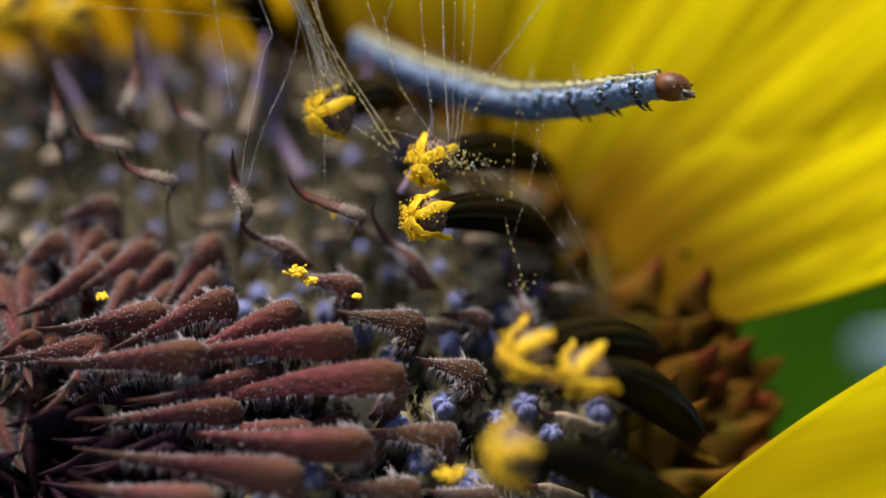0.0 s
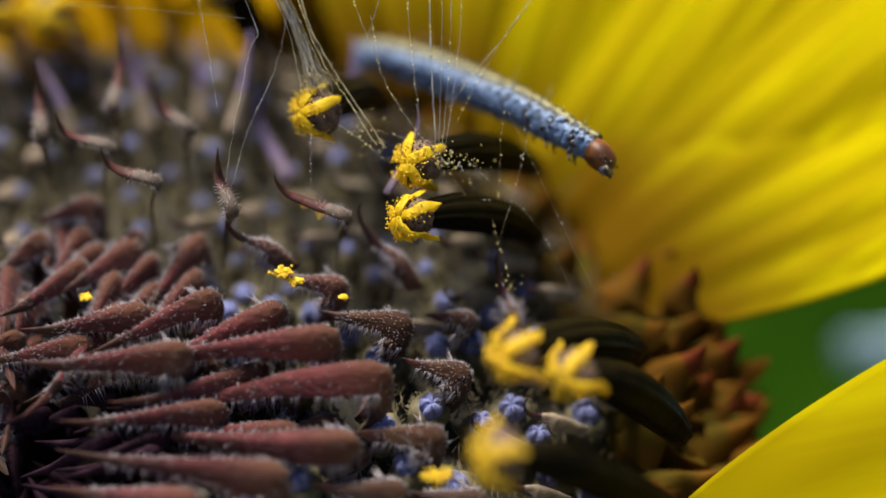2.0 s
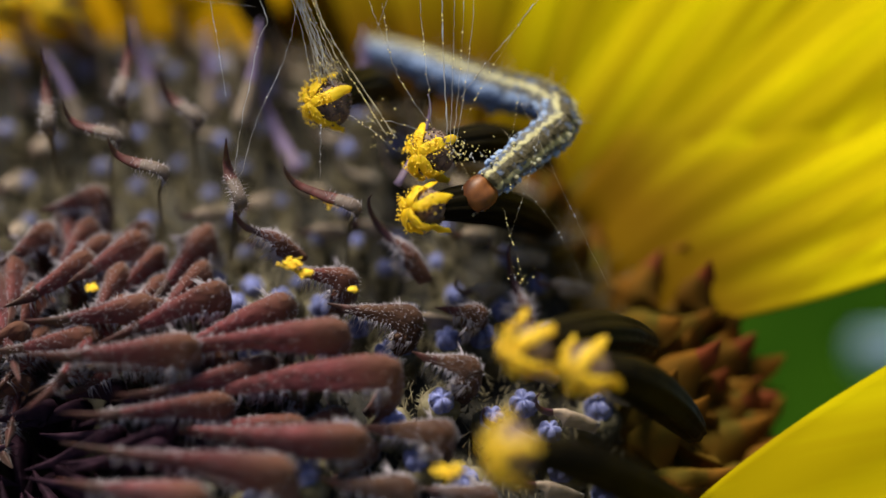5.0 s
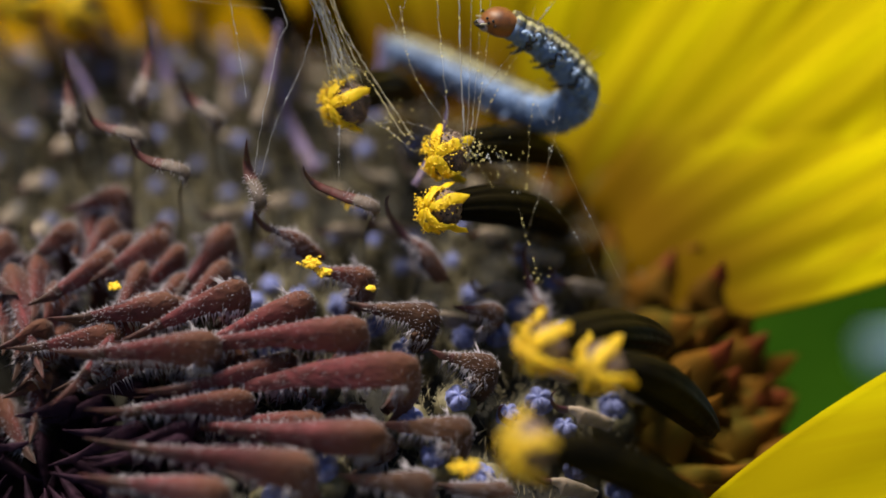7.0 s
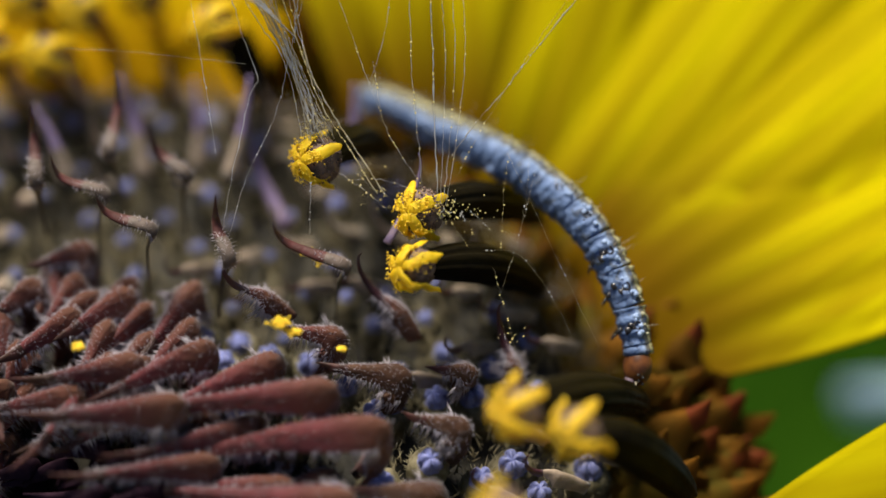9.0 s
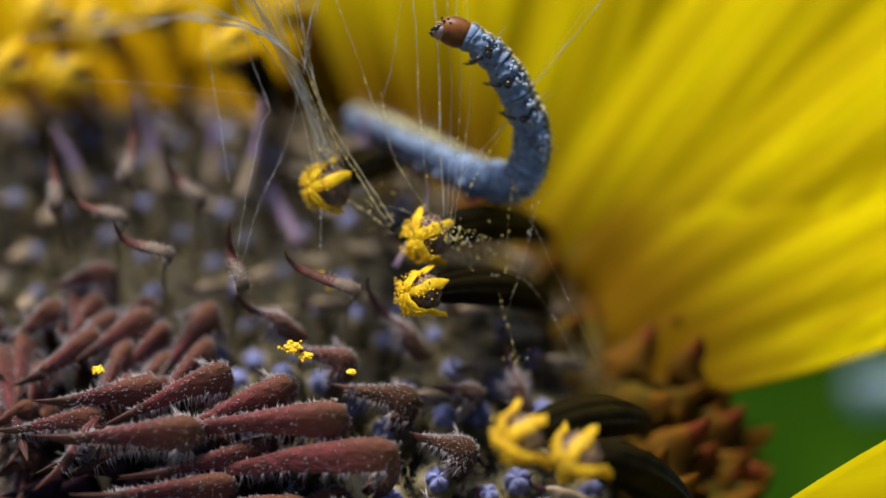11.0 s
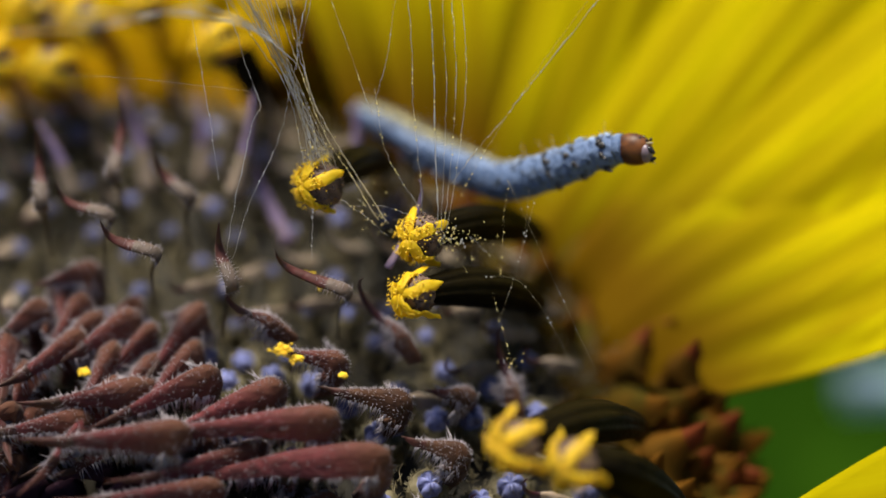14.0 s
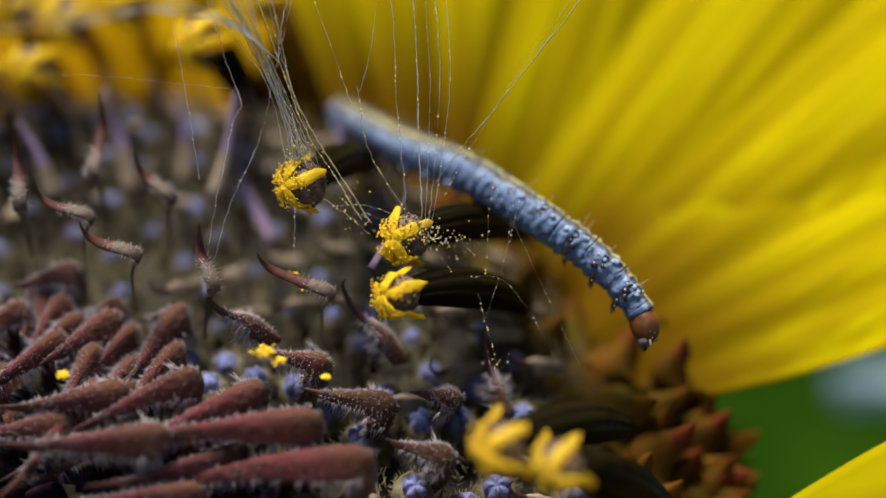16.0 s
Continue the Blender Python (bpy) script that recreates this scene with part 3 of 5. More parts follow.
def lobe_shape(rg):
    """A thick, crumbly corolla lobe that leaves the mouth of the tube and folds back along its outside."""
    path = ((.02, .46), (.24, .50), (.46, .42), (.66, .22), (.78, -.06), (.84, -.36), (.90, -.66), (.98, -.92), (1.04, -1.06))
    rings = []
    tw, sw = rg.uniform(-.6, .6), rg.uniform(-.22, .22)
    for i, (x, z) in enumerate(path):
        q = i / (len(path) - 1)
        end = 1 if q < .8 else math.sqrt(max(.04, 1 - ((q - .8) / .2) ** 2))
        w, th = (.13 + .07 * math.sin(math.pi * min(1, q * 1.1))) * end, .075 * end
        o, n = path[max(0, i - 1)], path[min(len(path) - 1, i + 1)]
        d = Vector((n[0] - o[0], 0, n[1] - o[1])).normalized()
        up = d.cross(Vector((0, 1, 0)))
        c = Vector((x + .05 * rg.gauss(0, 1), sw * q * q + .03 * rg.gauss(0, 1), z))
        rings.append([c + Vector((0, math.cos(t + tw * q) * w * rg.uniform(.8, 1.25), 0)) + up * math.sin(t + tw * q) * th * rg.uniform(.7, 1.35) for t in (2 * math.pi * j / 12 for j in range(12))])
    return loft(rings)


lobe_meshes = [mesh("lobe", *lobe_shape(rnd), LOBE) for _ in range(7)]
dull_rng = random.Random(4)
dull_lobes = [mesh("lobe", *lobe_shape(dull_rng), LOBE_DULL) for _ in range(7)]


def floret(x, y, z, bx, by, bz, size=1.0, dusted=40, seed=1, facing=(-.75, -.5, .45), skin=None, turn=0.0, ball=1.0, lobes=lobe_meshes):
    """An open disc floret: dark ribbed tube rising from (bx, by, bz) and arching to its mouth at (x, y, z), five yellow lobes folded back."""
    rg = random.Random(seed)
    way = Vector(facing).normalized()
    base, mouth = Vector((bx - x, by - y, bz - z)), -way * .5 * size
    rings = []
    mid = (base + mouth) / 2 + Vector((0, 0, 1.5 * size))
    steps = 18
    up = Vector((0, 0, 1))
    ph = rg.uniform(0, 6)
    for i in range(steps + 1):
        q = i / steps
        c = base * (1 - q) ** 2 + mid * (2 * q * (1 - q)) + mouth * q * q
        d = ((mid - base) * (1 - q) + (mouth - mid) * q).normalized()
        side = d.cross(up).normalized()
        top = side.cross(d)
        rad = min(size, 1.15) * (.5 if skin else .9) * (0.25 + .62 * math.sin(math.pi * min(1, .12 + q * .78)) ** .8)
        ring = []
        for j in range(48):
            t = 2 * math.pi * j / 48
            rr = rad * (1 - .13 * abs(math.cos(t * 4.5 + ph + .4 * math.sin(t * 2 + ph))) ** 5 + .03 * math.cos(t * 15 + ph) + rg.uniform(-.008, .008))
            ring.append(c + side * math.cos(t) * rr + top * math.sin(t) * rr)
        rings.append(ring)
    ob = part("disc_floret", mesh("disc_floret", *loft(rings), skin or TUBE), sunflower, at(x, y, z), "open disc floret with folded-back yellow lobes and dark ribbed tube")
    q0 = way.to_track_quat("Z", "Y").to_matrix().to_4x4()
    rings = []
    for i in range(13):
        a = math.pi * (i + .4) / 12.8
        rings.append([Vector((.72 * ball * size * math.sin(a) * math.cos(t), .72 * ball * size * math.sin(a) * math.sin(t), .62 * ball * size * math.cos(a) - .35 * ball * size)) * (1 + .16 * noise.noise(Vector((math.cos(t) * 4, math.sin(t) * 4, i * .9 + seed))) + rg.uniform(-.04, .04)) for t in (2 * math.pi * j / 28 for j in range(28))])
    part("throat", mesh("throat", *loft(rings), TUBE_IN), ob, q0, "crumbly mauve-brown throat")
    off = rg.uniform(0, 72) + turn
    spots = []
    for j in range(5):
        m = q0 @ pose(0, 0, 0, 0, 0, off + 72 * j + rg.uniform(-12, 12)) @ at(0, 0, 0, rg.uniform(-8, 8), rg.uniform(-14, 6), 0) @ Matrix.Diagonal((size * rg.uniform(.92, 1.1), size * rg.uniform(.95, 1.2), size * rg.uniform(.72, .95), 1))
        part("lobe", rg.choice(lobes), ob, m)
        spots.append(m)
    bits, brown = [], []
    for _ in range(dusted * 2):
        a = rg.uniform(0, 2.0)
        c = Vector((.86 * math.sin(a), rg.gauss(0, .2), .50 * math.cos(a) - (.45 * max(0, a - 1.4)) + rg.gauss(.04, .07))) * M
        bits.append(grain((rg.choice(spots) @ c) / M, rg.uniform(.018, .048), rg))
    for _ in range(dusted):
        d = Vector((rg.gauss(0, 1), rg.gauss(0, 1), rg.gauss(0, 1))).normalized()
        brown.append(grain((q0 @ (Vector((d.x * .76 * ball, d.y * .76 * ball, (d.z * .64 - .35) * ball)) * size * M)) / M, rg.uniform(.03, .07), rg))
    if bits:
        tagged(part("pollen", mesh("pollen", *join(*bits), POLLEN), ob, None, "yellow pollen grains"), kind="stuff")
        tagged(part("anther", mesh("anther", *join(*brown), TUBE_IN), ob, None, "brown anther crumbs"), kind="stuff")
    return ob


floret(11.9, 11.6, 7.2, 14.6, 18.6, 1.0, 1.06, 200, 1, ball=1.22)
floret(16.1, 9.6, 6.4, 21.6, 15.0, 0.4, 1.08, 200, 2, (-.55, -.65, .5), ball=1.15)
floret(15.9, 7.3, 5.7, 21.5, 11.0, 0.3, 1.08, 130, 3, turn=30)
floret(19.5, 0.3, 6.2, 25.3, 5.0, 0.0, 1.12, 90, 4, ball=1.05, lobes=dull_lobes)
floret(21.6, -0.2, 5.7, 26.8, 1.3, -0.6, 1.12, 90, 5, (-.6, -.6, .5), turn=20, ball=1.05, lobes=dull_lobes)
floret(18.7, -4.2, 6.9, 26.0, -2.6, -0.2, 1.04, 60, 6, ball=1.15, lobes=dull_lobes)
floret(6.5, 21.5, 5.8, 8.4, 24.0, -1.0, 1.35, 60, 7, (-.5, -.7, .5), turn=15)
floret(9.1, 26.2, 4.6, 10.6, 28.6, -1.5, 1.3, 30, 14, (-.3, -.7, .6), TUBE_BACK)
floret(-1.6, 22.0, 3.5, -1.1, 25.4, -1.0, 1.4, 40, 8, (-.3, -.8, .6), TUBE_BACK)
floret(-4.2, 21.8, 4.0, -3.9, 24.0, -1.0, 1.4, 40, 9, (-.2, -.8, .6), TUBE_BACK)
floret(-.3, 24.4, 4.4, 0.7, 26.6, -1.0, 1.4, 50, 11, (-.2, -.8, .6), TUBE_BACK)
floret(-2.6, 24.3, 5.2, -2.6, 26.5, -1.0, 1.4, 50, 12, (-.2, -.8, .6), TUBE_BACK)
floret(-3.4, 26.0, 4.2, -3.4, 28.0, -1.5, 1.4, 20, 13, (-.2, -.8, .6), TUBE_BACK)
floret(2.4, 26.4, 4.0, 2.6, 28.4, -1.5, 1.4, 20, 15, (-.2, -.8, .6), TUBE_BACK)
floret(23.0, -7.0, 2.5, 26.4, -7.6, -1.0, 1.1, 10, 10)


def petal_shape(L, W, rg, cup=.25, droop=0.0, rib=.03, waves=9):
    """A long ribbed ray petal, base at the origin, running along +x."""
    nx, ny = 40, 36
    top, bot = [], []
    for i in range(nx + 1):
        q = i / nx
        half = W / 2 * (0.30 + 0.70 * math.sin(math.pi * min(.5, q * .95)) ** .9) * (1 if q < .6 else max(0.02, 1 - ((q - .6) / .4) ** 2.4) ** .5)
        r1, r2 = [], []
        for j in range(ny + 1):
            u = j / ny * 2 - 1
            y = u * half
            z = cup * half * (u * u) + rib * half * math.cos(u * waves) * min(1, q * 5) * (1 - q * .4) + L * (.02 * math.sin(q * 5 + u)) - droop * L * q * q + .5 * noise.noise(Vector((q * 4, u * 1.5, rg.random() * .02 + W)))
            r1.append((q * L, y, z))
            r2.append((q * L, y, z - .28 * (1 - .5 * abs(u))))
        top.append(r1), bot.append(r2)
    rings = [t + b[::-1] for t, b in zip(top, bot)]
    return loft(rings)


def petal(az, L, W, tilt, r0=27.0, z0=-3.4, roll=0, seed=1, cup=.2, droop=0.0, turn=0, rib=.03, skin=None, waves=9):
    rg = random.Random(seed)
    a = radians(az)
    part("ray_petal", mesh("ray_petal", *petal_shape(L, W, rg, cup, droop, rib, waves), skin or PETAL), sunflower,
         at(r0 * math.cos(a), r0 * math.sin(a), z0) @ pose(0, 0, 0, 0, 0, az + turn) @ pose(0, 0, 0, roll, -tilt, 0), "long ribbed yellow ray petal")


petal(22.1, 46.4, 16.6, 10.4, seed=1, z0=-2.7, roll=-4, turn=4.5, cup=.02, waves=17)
petal(-9.8, 37.3, 18.3, 24.3, seed=12, z0=-3.15, roll=2.6, turn=8.9, cup=.21, skin=PETAL_PLAIN_DIM)
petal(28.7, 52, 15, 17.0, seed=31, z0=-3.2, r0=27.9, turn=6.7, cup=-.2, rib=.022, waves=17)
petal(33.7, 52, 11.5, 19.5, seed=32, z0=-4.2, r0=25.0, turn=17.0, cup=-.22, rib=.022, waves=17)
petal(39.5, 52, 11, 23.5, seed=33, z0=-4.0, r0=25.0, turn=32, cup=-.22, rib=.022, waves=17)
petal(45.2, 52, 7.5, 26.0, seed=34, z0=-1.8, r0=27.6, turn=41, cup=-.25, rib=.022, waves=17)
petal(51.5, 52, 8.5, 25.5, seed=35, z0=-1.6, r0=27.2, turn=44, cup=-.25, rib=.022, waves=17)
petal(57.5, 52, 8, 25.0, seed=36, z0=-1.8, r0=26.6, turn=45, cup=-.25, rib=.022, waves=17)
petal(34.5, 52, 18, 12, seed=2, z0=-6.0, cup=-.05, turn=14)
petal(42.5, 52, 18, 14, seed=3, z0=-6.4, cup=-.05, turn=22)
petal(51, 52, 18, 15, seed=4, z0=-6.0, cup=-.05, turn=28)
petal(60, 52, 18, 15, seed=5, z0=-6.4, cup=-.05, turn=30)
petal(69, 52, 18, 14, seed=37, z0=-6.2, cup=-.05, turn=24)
petal(80, 52, 19, 22, seed=6, z0=-2.4, r0=25.2, turn=12, skin=PETAL_LIT_GOLD)
petal(92, 50, 21, 17, r0=24.6, seed=7, z0=-1.6, skin=PETAL_LIT_GOLD)
petal(104, 52, 21, 20, r0=24.6, seed=8, z0=-2.6, skin=PETAL_LIT_GOLD)
petal(116, 50, 21, 17, r0=24.6, seed=9, z0=-1.6, skin=PETAL_LIT_GOLD)
petal(128, 50, 19, 20, r0=24.6, seed=10, z0=-2.6, skin=PETAL_LIT_GOLD)
petal(141, 50, 19, 17, r0=24.6, seed=11, z0=-1.6, skin=PETAL_LIT_GOLD)
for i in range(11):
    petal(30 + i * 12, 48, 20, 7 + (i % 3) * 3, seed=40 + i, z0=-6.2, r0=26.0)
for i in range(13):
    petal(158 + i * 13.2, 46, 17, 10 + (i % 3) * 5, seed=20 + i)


def rim_scale(az, r, z, L, w, tilt, turn=0, red=False):
    v, f, sl, hv = bract_shape(L, w, .9, tilt, 14, L * .36, rnd, False, 4, 60)
    a = radians(az)
    part("rim_scale", mesh("rim_scale", v, f, [SCALE if red or w < 1.1 else SCALE_GREEN, SCALE_RED if red else SCALE], sl), sunflower, at(r * math.cos(a), r * math.sin(a), z, 0, 0, az + turn), "small orange-brown rim scale with a red tip" if red else "small olive and orange rim scale")


rg = random.Random(3)
for i in range(30):
    rim_scale(2 + i * 2.0 + rg.uniform(-2, 2), rg.uniform(23.8, 26.5), -2.5 + rg.uniform(-.8, .5), rg.uniform(1.8, 2.8), rg.uniform(1.8, 2.5), rg.uniform(5, 42), rg.uniform(-60, 60), i % 4 == 0)
for i in range(62):
    rim_scale(-35 + i * 2.2 + rg.uniform(-2, 2), rg.uniform(24.8, 28.6), -3.6 + rg.uniform(-1.0, .5), rg.uniform(1.8, 3.0), rg.uniform(1.9, 2.8), rg.uniform(4, 30), rg.uniform(-50, 50) + (180 if i % 5 == 0 else 0), i % 3 == 0)
for i in range(18):
    rim_scale(-8 + i * 1.35, rg.uniform(27.6, 30.6), -5.0 + rg.uniform(-.9, .9), rg.uniform(2.2, 3.4), rg.uniform(2.0, 2.8), rg.uniform(5, 35), rg.uniform(-40, 40), i % 4 == 0)
rim_scale(11.0, 27.9, -4.0, 1.9, 1.7, 40, -10, True)
rim_scale(8.8, 28.9, -4.8, 2.1, 1.8, 30, 20, False)
rim_scale(7.5, 27.1, -4.2, 2.3, 1.7, 45, 40, False)
rim_scale(11.2, 30.1, -4.9, 1.9, 1.8, 25, -30, True)
rim_scale(12.9, 27.1, -3.4, 2.1, 1.7, 50, 10, False)
rim_scale(13.4, 29.1, -4.1, 2.3, 1.8, 35, 0, True)
rim_scale(8.9, 30.4, -5.8, 1.9, 1.7, 20, 10, False)
rim_scale(17.9, 28.6, -2.3, 2.1, 1.8, 50, 0, True)
rim_scale(16.4, 27.7, -3.1, 2.3, 1.7, 40, -20, False)

# ---- surroundings ----
g = mesh("ground", [(-3e6, -3e6, 0), (3e6, -3e6, 0), (3e6, 3e6, 0), (-3e6, 3e6, 0)], [(0, 1, 2, 3)], SOIL)
tagged(part("ground", g, None, at(0, 0, -900)), "dark green meadow ground far below the flower", "ground", kind="structure")


def leaf(x, y, z, L, W, mt, rx, ry, rz, label):
    nx, ny = 24, 14
    top, bot = [], []
    for i in range(nx + 1):
        q = i / nx
        half = W / 2 * (math.sin(math.pi * q) ** .7 * (1.25 - .6 * q) + .02)
        top.append([(q * L, (j / ny * 2 - 1) * half * (1 + .05 * math.sin(q * 40)), .12 * half * abs(j / ny * 2 - 1) + 3 * noise.noise(Vector((q * 5, j * .4, z)))) for j in range(ny + 1)])
        bot.append([(p[0], p[1], p[2] - .6) for p in top[-1]])
    ob = tagged(part("leaf", mesh("leaf", *loft([t + b[::-1] for t, b in zip(top, bot)]), mt), None, at(x, y, z, rx, ry, rz)), label, "leaf", "leaves under the flower")
    part("midrib", mesh("midrib", *tube([(-12, 0, 0), (0, 0, -.4), (L * .4, 0, -.3), (L * .95, 0, 0)], [1.6, 1.5, 1.0, .3], 8), mt), ob)


leaf(6, 4, -72, 170, 140, LEAF, 4, 6, 45, "broad dark green sunflower leaf below the head")
# Leaf added to carry the bright bluish sky patch behind the petals.
leaf(62.5, 35.8, -41.7, 60, 13, LEAF_SKY_SHEEN, -14, 4, 10, "added leaf coloured pale blue in place of the sky's sheen")
stem = tagged(part("stem", mesh("stem", *tube([(0, 0, -9), (0, 0, -60), (2, 4, -400), (0, 0, -905)], [9, 8, 8, 10], 20), LEAF), sunflower), "thick green hairy stem")

# ---- silk ----
silk = tagged(new("silk_web"), "fine pollen-dusted silk threads strung over the florets", "silk web")


def thread(mt, radius, beads, *pts, wob=.05, seed=1):
    radius *= .5
    rg = random.Random(seed)
    P = [Vector(p) for p in pts]
    fine = []
    for k in range(len(P) - 1):
        a, b = P[k], P[k + 1]
        ta = (P[k + 1] - P[k - 1]) / 2 if k else b - a
        tb = (P[k + 2] - P[k]) / 2 if k + 2 < len(P) else b - a
        for i in range(10):
            q = i / 10
            c = a * (2 * q ** 3 - 3 * q * q + 1) + ta * (q ** 3 - 2 * q * q + q) + b * (3 * q * q - 2 * q ** 3) + tb * (q ** 3 - q * q)
            fine.append(c + Vector((rg.gauss(0, wob), rg.gauss(0, wob), rg.gauss(0, wob))) * .3)
    fine.append(P[-1])
    # Width varies along the thread, putting the dashed glints of light into its shape.
    ob = part("thread", mesh("thread", *tube(fine, [radius * max(.22, .95 + 1.1 * noise.noise(Vector((k * .45, seed * 3.7, 0)))) * rg.uniform(.75, 1.25) for k in range(len(fine))], 5), mt), silk)
    if beads:
        bits = []
        for _ in range(int(beads * 1.4)):
            i = rg.randrange(len(fine) - 1)
            bits.append(grain(fine[i].lerp(fine[i + 1], rg.random()), rg.uniform(.014, .045), rg))
        tagged(part("pollen", mesh("pollen", *join(*bits), POLLEN_PALE if rg.random() < .45 else SILK), ob), kind="stuff")


thread(SILK_OLD, .06, 70, (15.0, 10.0, 6.8), (13.7, 11.5, 8.0), (12.7, 12.7, 9.0), (11.9, 13.8, 10.1), (11.5, 15.0, 11.2), (11.0, 16.6, 12.7), (10.0, 20.5, 16.0), seed=1)
thread(SILK_OLD, .045, 40, (14.6, 10.1, 6.9), (13.5, 11.5, 8.0), (12.5, 12.6, 9.0), (11.8, 13.8, 10.1), (11.2, 15.0, 11.2), (10.4, 16.5, 12.8), (8.4, 20.2, 15.9), seed=2)
thread(SILK, .03, 10, (11.6, 11.9, 8.2), (11.3, 13.1, 9.3), (10.8, 14.2, 10.4), (9.9, 15.0, 11.4), (9.1, 14.8, 13.7), (6.4, 18.1, 16.5), seed=3)
thread(SILK, .03, 8, (12.0, 12.1, 8.4), (11.6, 13.1, 9.3), (11.0, 14.2, 10.4), (10.2, 15.0, 11.4), (9.6, 15.0, 13.9), (7.6, 18.5, 16.8), seed=4)
thread(SILK, .025, 8, (12.3, 12.1, 8.4), (11.8, 13.3, 9.4), (11.1, 14.3, 10.5), (10.3, 15.2, 11.6), (9.8, 16.0, 13.4), (8.2, 19.7, 16.5), seed=5)
thread(SILK_OLD, .03, 20, (12.7, 12.0, 8.4), (12.0, 13.2, 9.4), (11.3, 14.3, 10.5), (10.6, 15.2, 11.6), (9.8, 15.5, 13.0), (7.0, 18.7, 15.7), seed=6)
thread(SILK, .02, 6, (12.9, 11.8, 8.2), (12.3, 13.1, 9.3), (11.7, 14.3, 10.5), (11.2, 15.4, 11.7), (10.8, 16.7, 13.2), (9.7, 20.6, 16.4), seed=7)
thread(SILK, .022, 14, (8.6, 8.5, 5.9), (9.0, 10.6, 7.6), (9.6, 12.9, 9.4), (9.9, 13.4, 9.9), (9.3, 14.6, 10.9), (8.8, 15.8, 12.0), (7.0, 19.5, 15.1), seed=8)
thread(SILK, .018, 16, (8.9, 8.7, 6.0), (9.6, 10.6, 7.5), (10.6, 12.4, 8.9), (11.2, 14.5, 10.7), (11.7, 16.3, 12.1), (12.7, 20.2, 15.4), seed=9)
thread(SILK, .016, 10, (8.3, 11.2, 7.9), (7.9, 13.0, 9.4), (7.5, 14.7, 10.8), (7.1, 16.3, 12.1), (6.3, 20.2, 15.4), seed=10)
thread(SILK, .016, 14, (14.4, 14.0, 10.3), (14.8, 12.3, 8.8), (15.5, 11.3, 7.9), (16.3, 10.4, 7.2), seed=11)
thread(SILK, .016, 8, (11.6, 18.6, 14.1), (13.5, 14.9, 11.0), (13.9, 14.0, 10.3), (14.8, 12.3, 8.8), seed=12)
thread(SILK, .02, 14, (15.3, 19.5, 14.9), (15.8, 15.5, 11.6), (15.9, 13.8, 10.1), (16.1, 12.3, 8.8), (16.4, 10.2, 7.0), seed=13)
thread(SILK, .045, 30, (16.3, 21.0, 16.3), (16.5, 17.0, 13.0), (16.7, 14.8, 11.0), (16.8, 12.6, 9.1), (17.0, 9.9, 6.8), seed=14)
thread(SILK, .016, 10, (17.1, 20.6, 16.0), (17.4, 16.6, 12.7), (17.6, 14.5, 10.7), (17.5, 12.3, 8.8), (17.2, 9.8, 6.8), seed=15)
thread(SILK, .016, 10, (17.4, 20.6, 16.0), (17.8, 16.6, 12.7), (18.0, 14.5, 10.7), (17.8, 12.3, 8.8), (17.3, 9.7, 6.7), seed=16)
thread(SILK, .016, 8, (16.7, 20.6, 16.0), (17.0, 16.6, 12.7), (17.2, 14.5, 10.7), (17.2, 12.3, 8.8), (17.1, 9.7, 6.7), seed=17)
thread(SILK_OLD, .035, 30, (24.6, 18.3, 13.7), (21.4, 15.2, 11.0), (20.6, 14.4, 10.4), (19.5, 13.3, 9.4), (18.4, 12.3, 8.6), (17.5, 11.3, 7.8), seed=18)
thread(SILK_OLD, .007, 10, (24.3, 18.6, 13.9), (21.3, 15.3, 11.2), (20.1, 13.9, 10.0), (18.7, 12.2, 8.5), (17.8, 10.8, 7.4), seed=19)
thread(SILK_OLD, .007, 8, (17.1, 9.8, 6.8), (17.6, 9.1, 6.2), (18.2, 8.4, 5.7), seed=20)
thread(SILK_OLD, .007, 10, (19.5, 7.2, 4.3), (20.2, 8.9, 5.8), (20.8, 10.8, 7.4), seed=21)
thread(SILK_OLD, .007, 6, (20.1, 8.5, 5.4), (20.4, 9.8, 6.5), (20.6, 11.2, 7.7), seed=22)
thread(SILK_OLD, .007, 9, (20.3, 4.8, 2.5), (19.9, 6.1, 3.5), (19.5, 7.2, 4.3), (19.2, 8.0, 5.0), seed=23)
thread(SILK, .016, 6, (13.1, 10.8, 7.3), (14.2, 10.2, 6.9), (15.0, 9.6, 6.5), seed=24)
thread(SILK, .014, 6, (13.5, 10.6, 7.1), (14.6, 10.6, 7.2), (16.2, 10.2, 7.0), seed=25)
thread(SILK, .014, 5, (12.0, 8.8, 5.9), (12.0, 10.5, 7.1), seed=26)
thread(SILK_OLD, .007, 8, (19.7, 11.5, 7.9), (21.0, 9.4, 6.2), (22.2, 7.5, 4.6), (23.4, 5.6, 3.0), seed=27)
thread(SILK_OLD, .007, 8, (18.8, 8.5, 5.4), (20.2, 8.4, 5.3), (21.6, 7.0, 4.2), (22.6, 5.4, 2.9), seed=28)
thread(SILK_OLD, .007, 8, (19.5, 8.5, 5.4), (19.6, 10.3, 6.9), (19.8, 11.5, 7.9), seed=29)
thread(SILK, .06, 0, (3.1, 11.3, 15.8), (5.5, 11.8, 15.5), (7.7, 12.4, 15.4), (9.7, 14.3, 13.1), (11.2, 14.7, 11.1), seed=30)
thread(SILK, .06, 0, (3.0, 10.9, 16.8), (5.5, 11.6, 16.0), (8.0, 12.7, 15.0), (9.9, 14.2, 13.0), (11.2, 14.7, 11.1), seed=31)
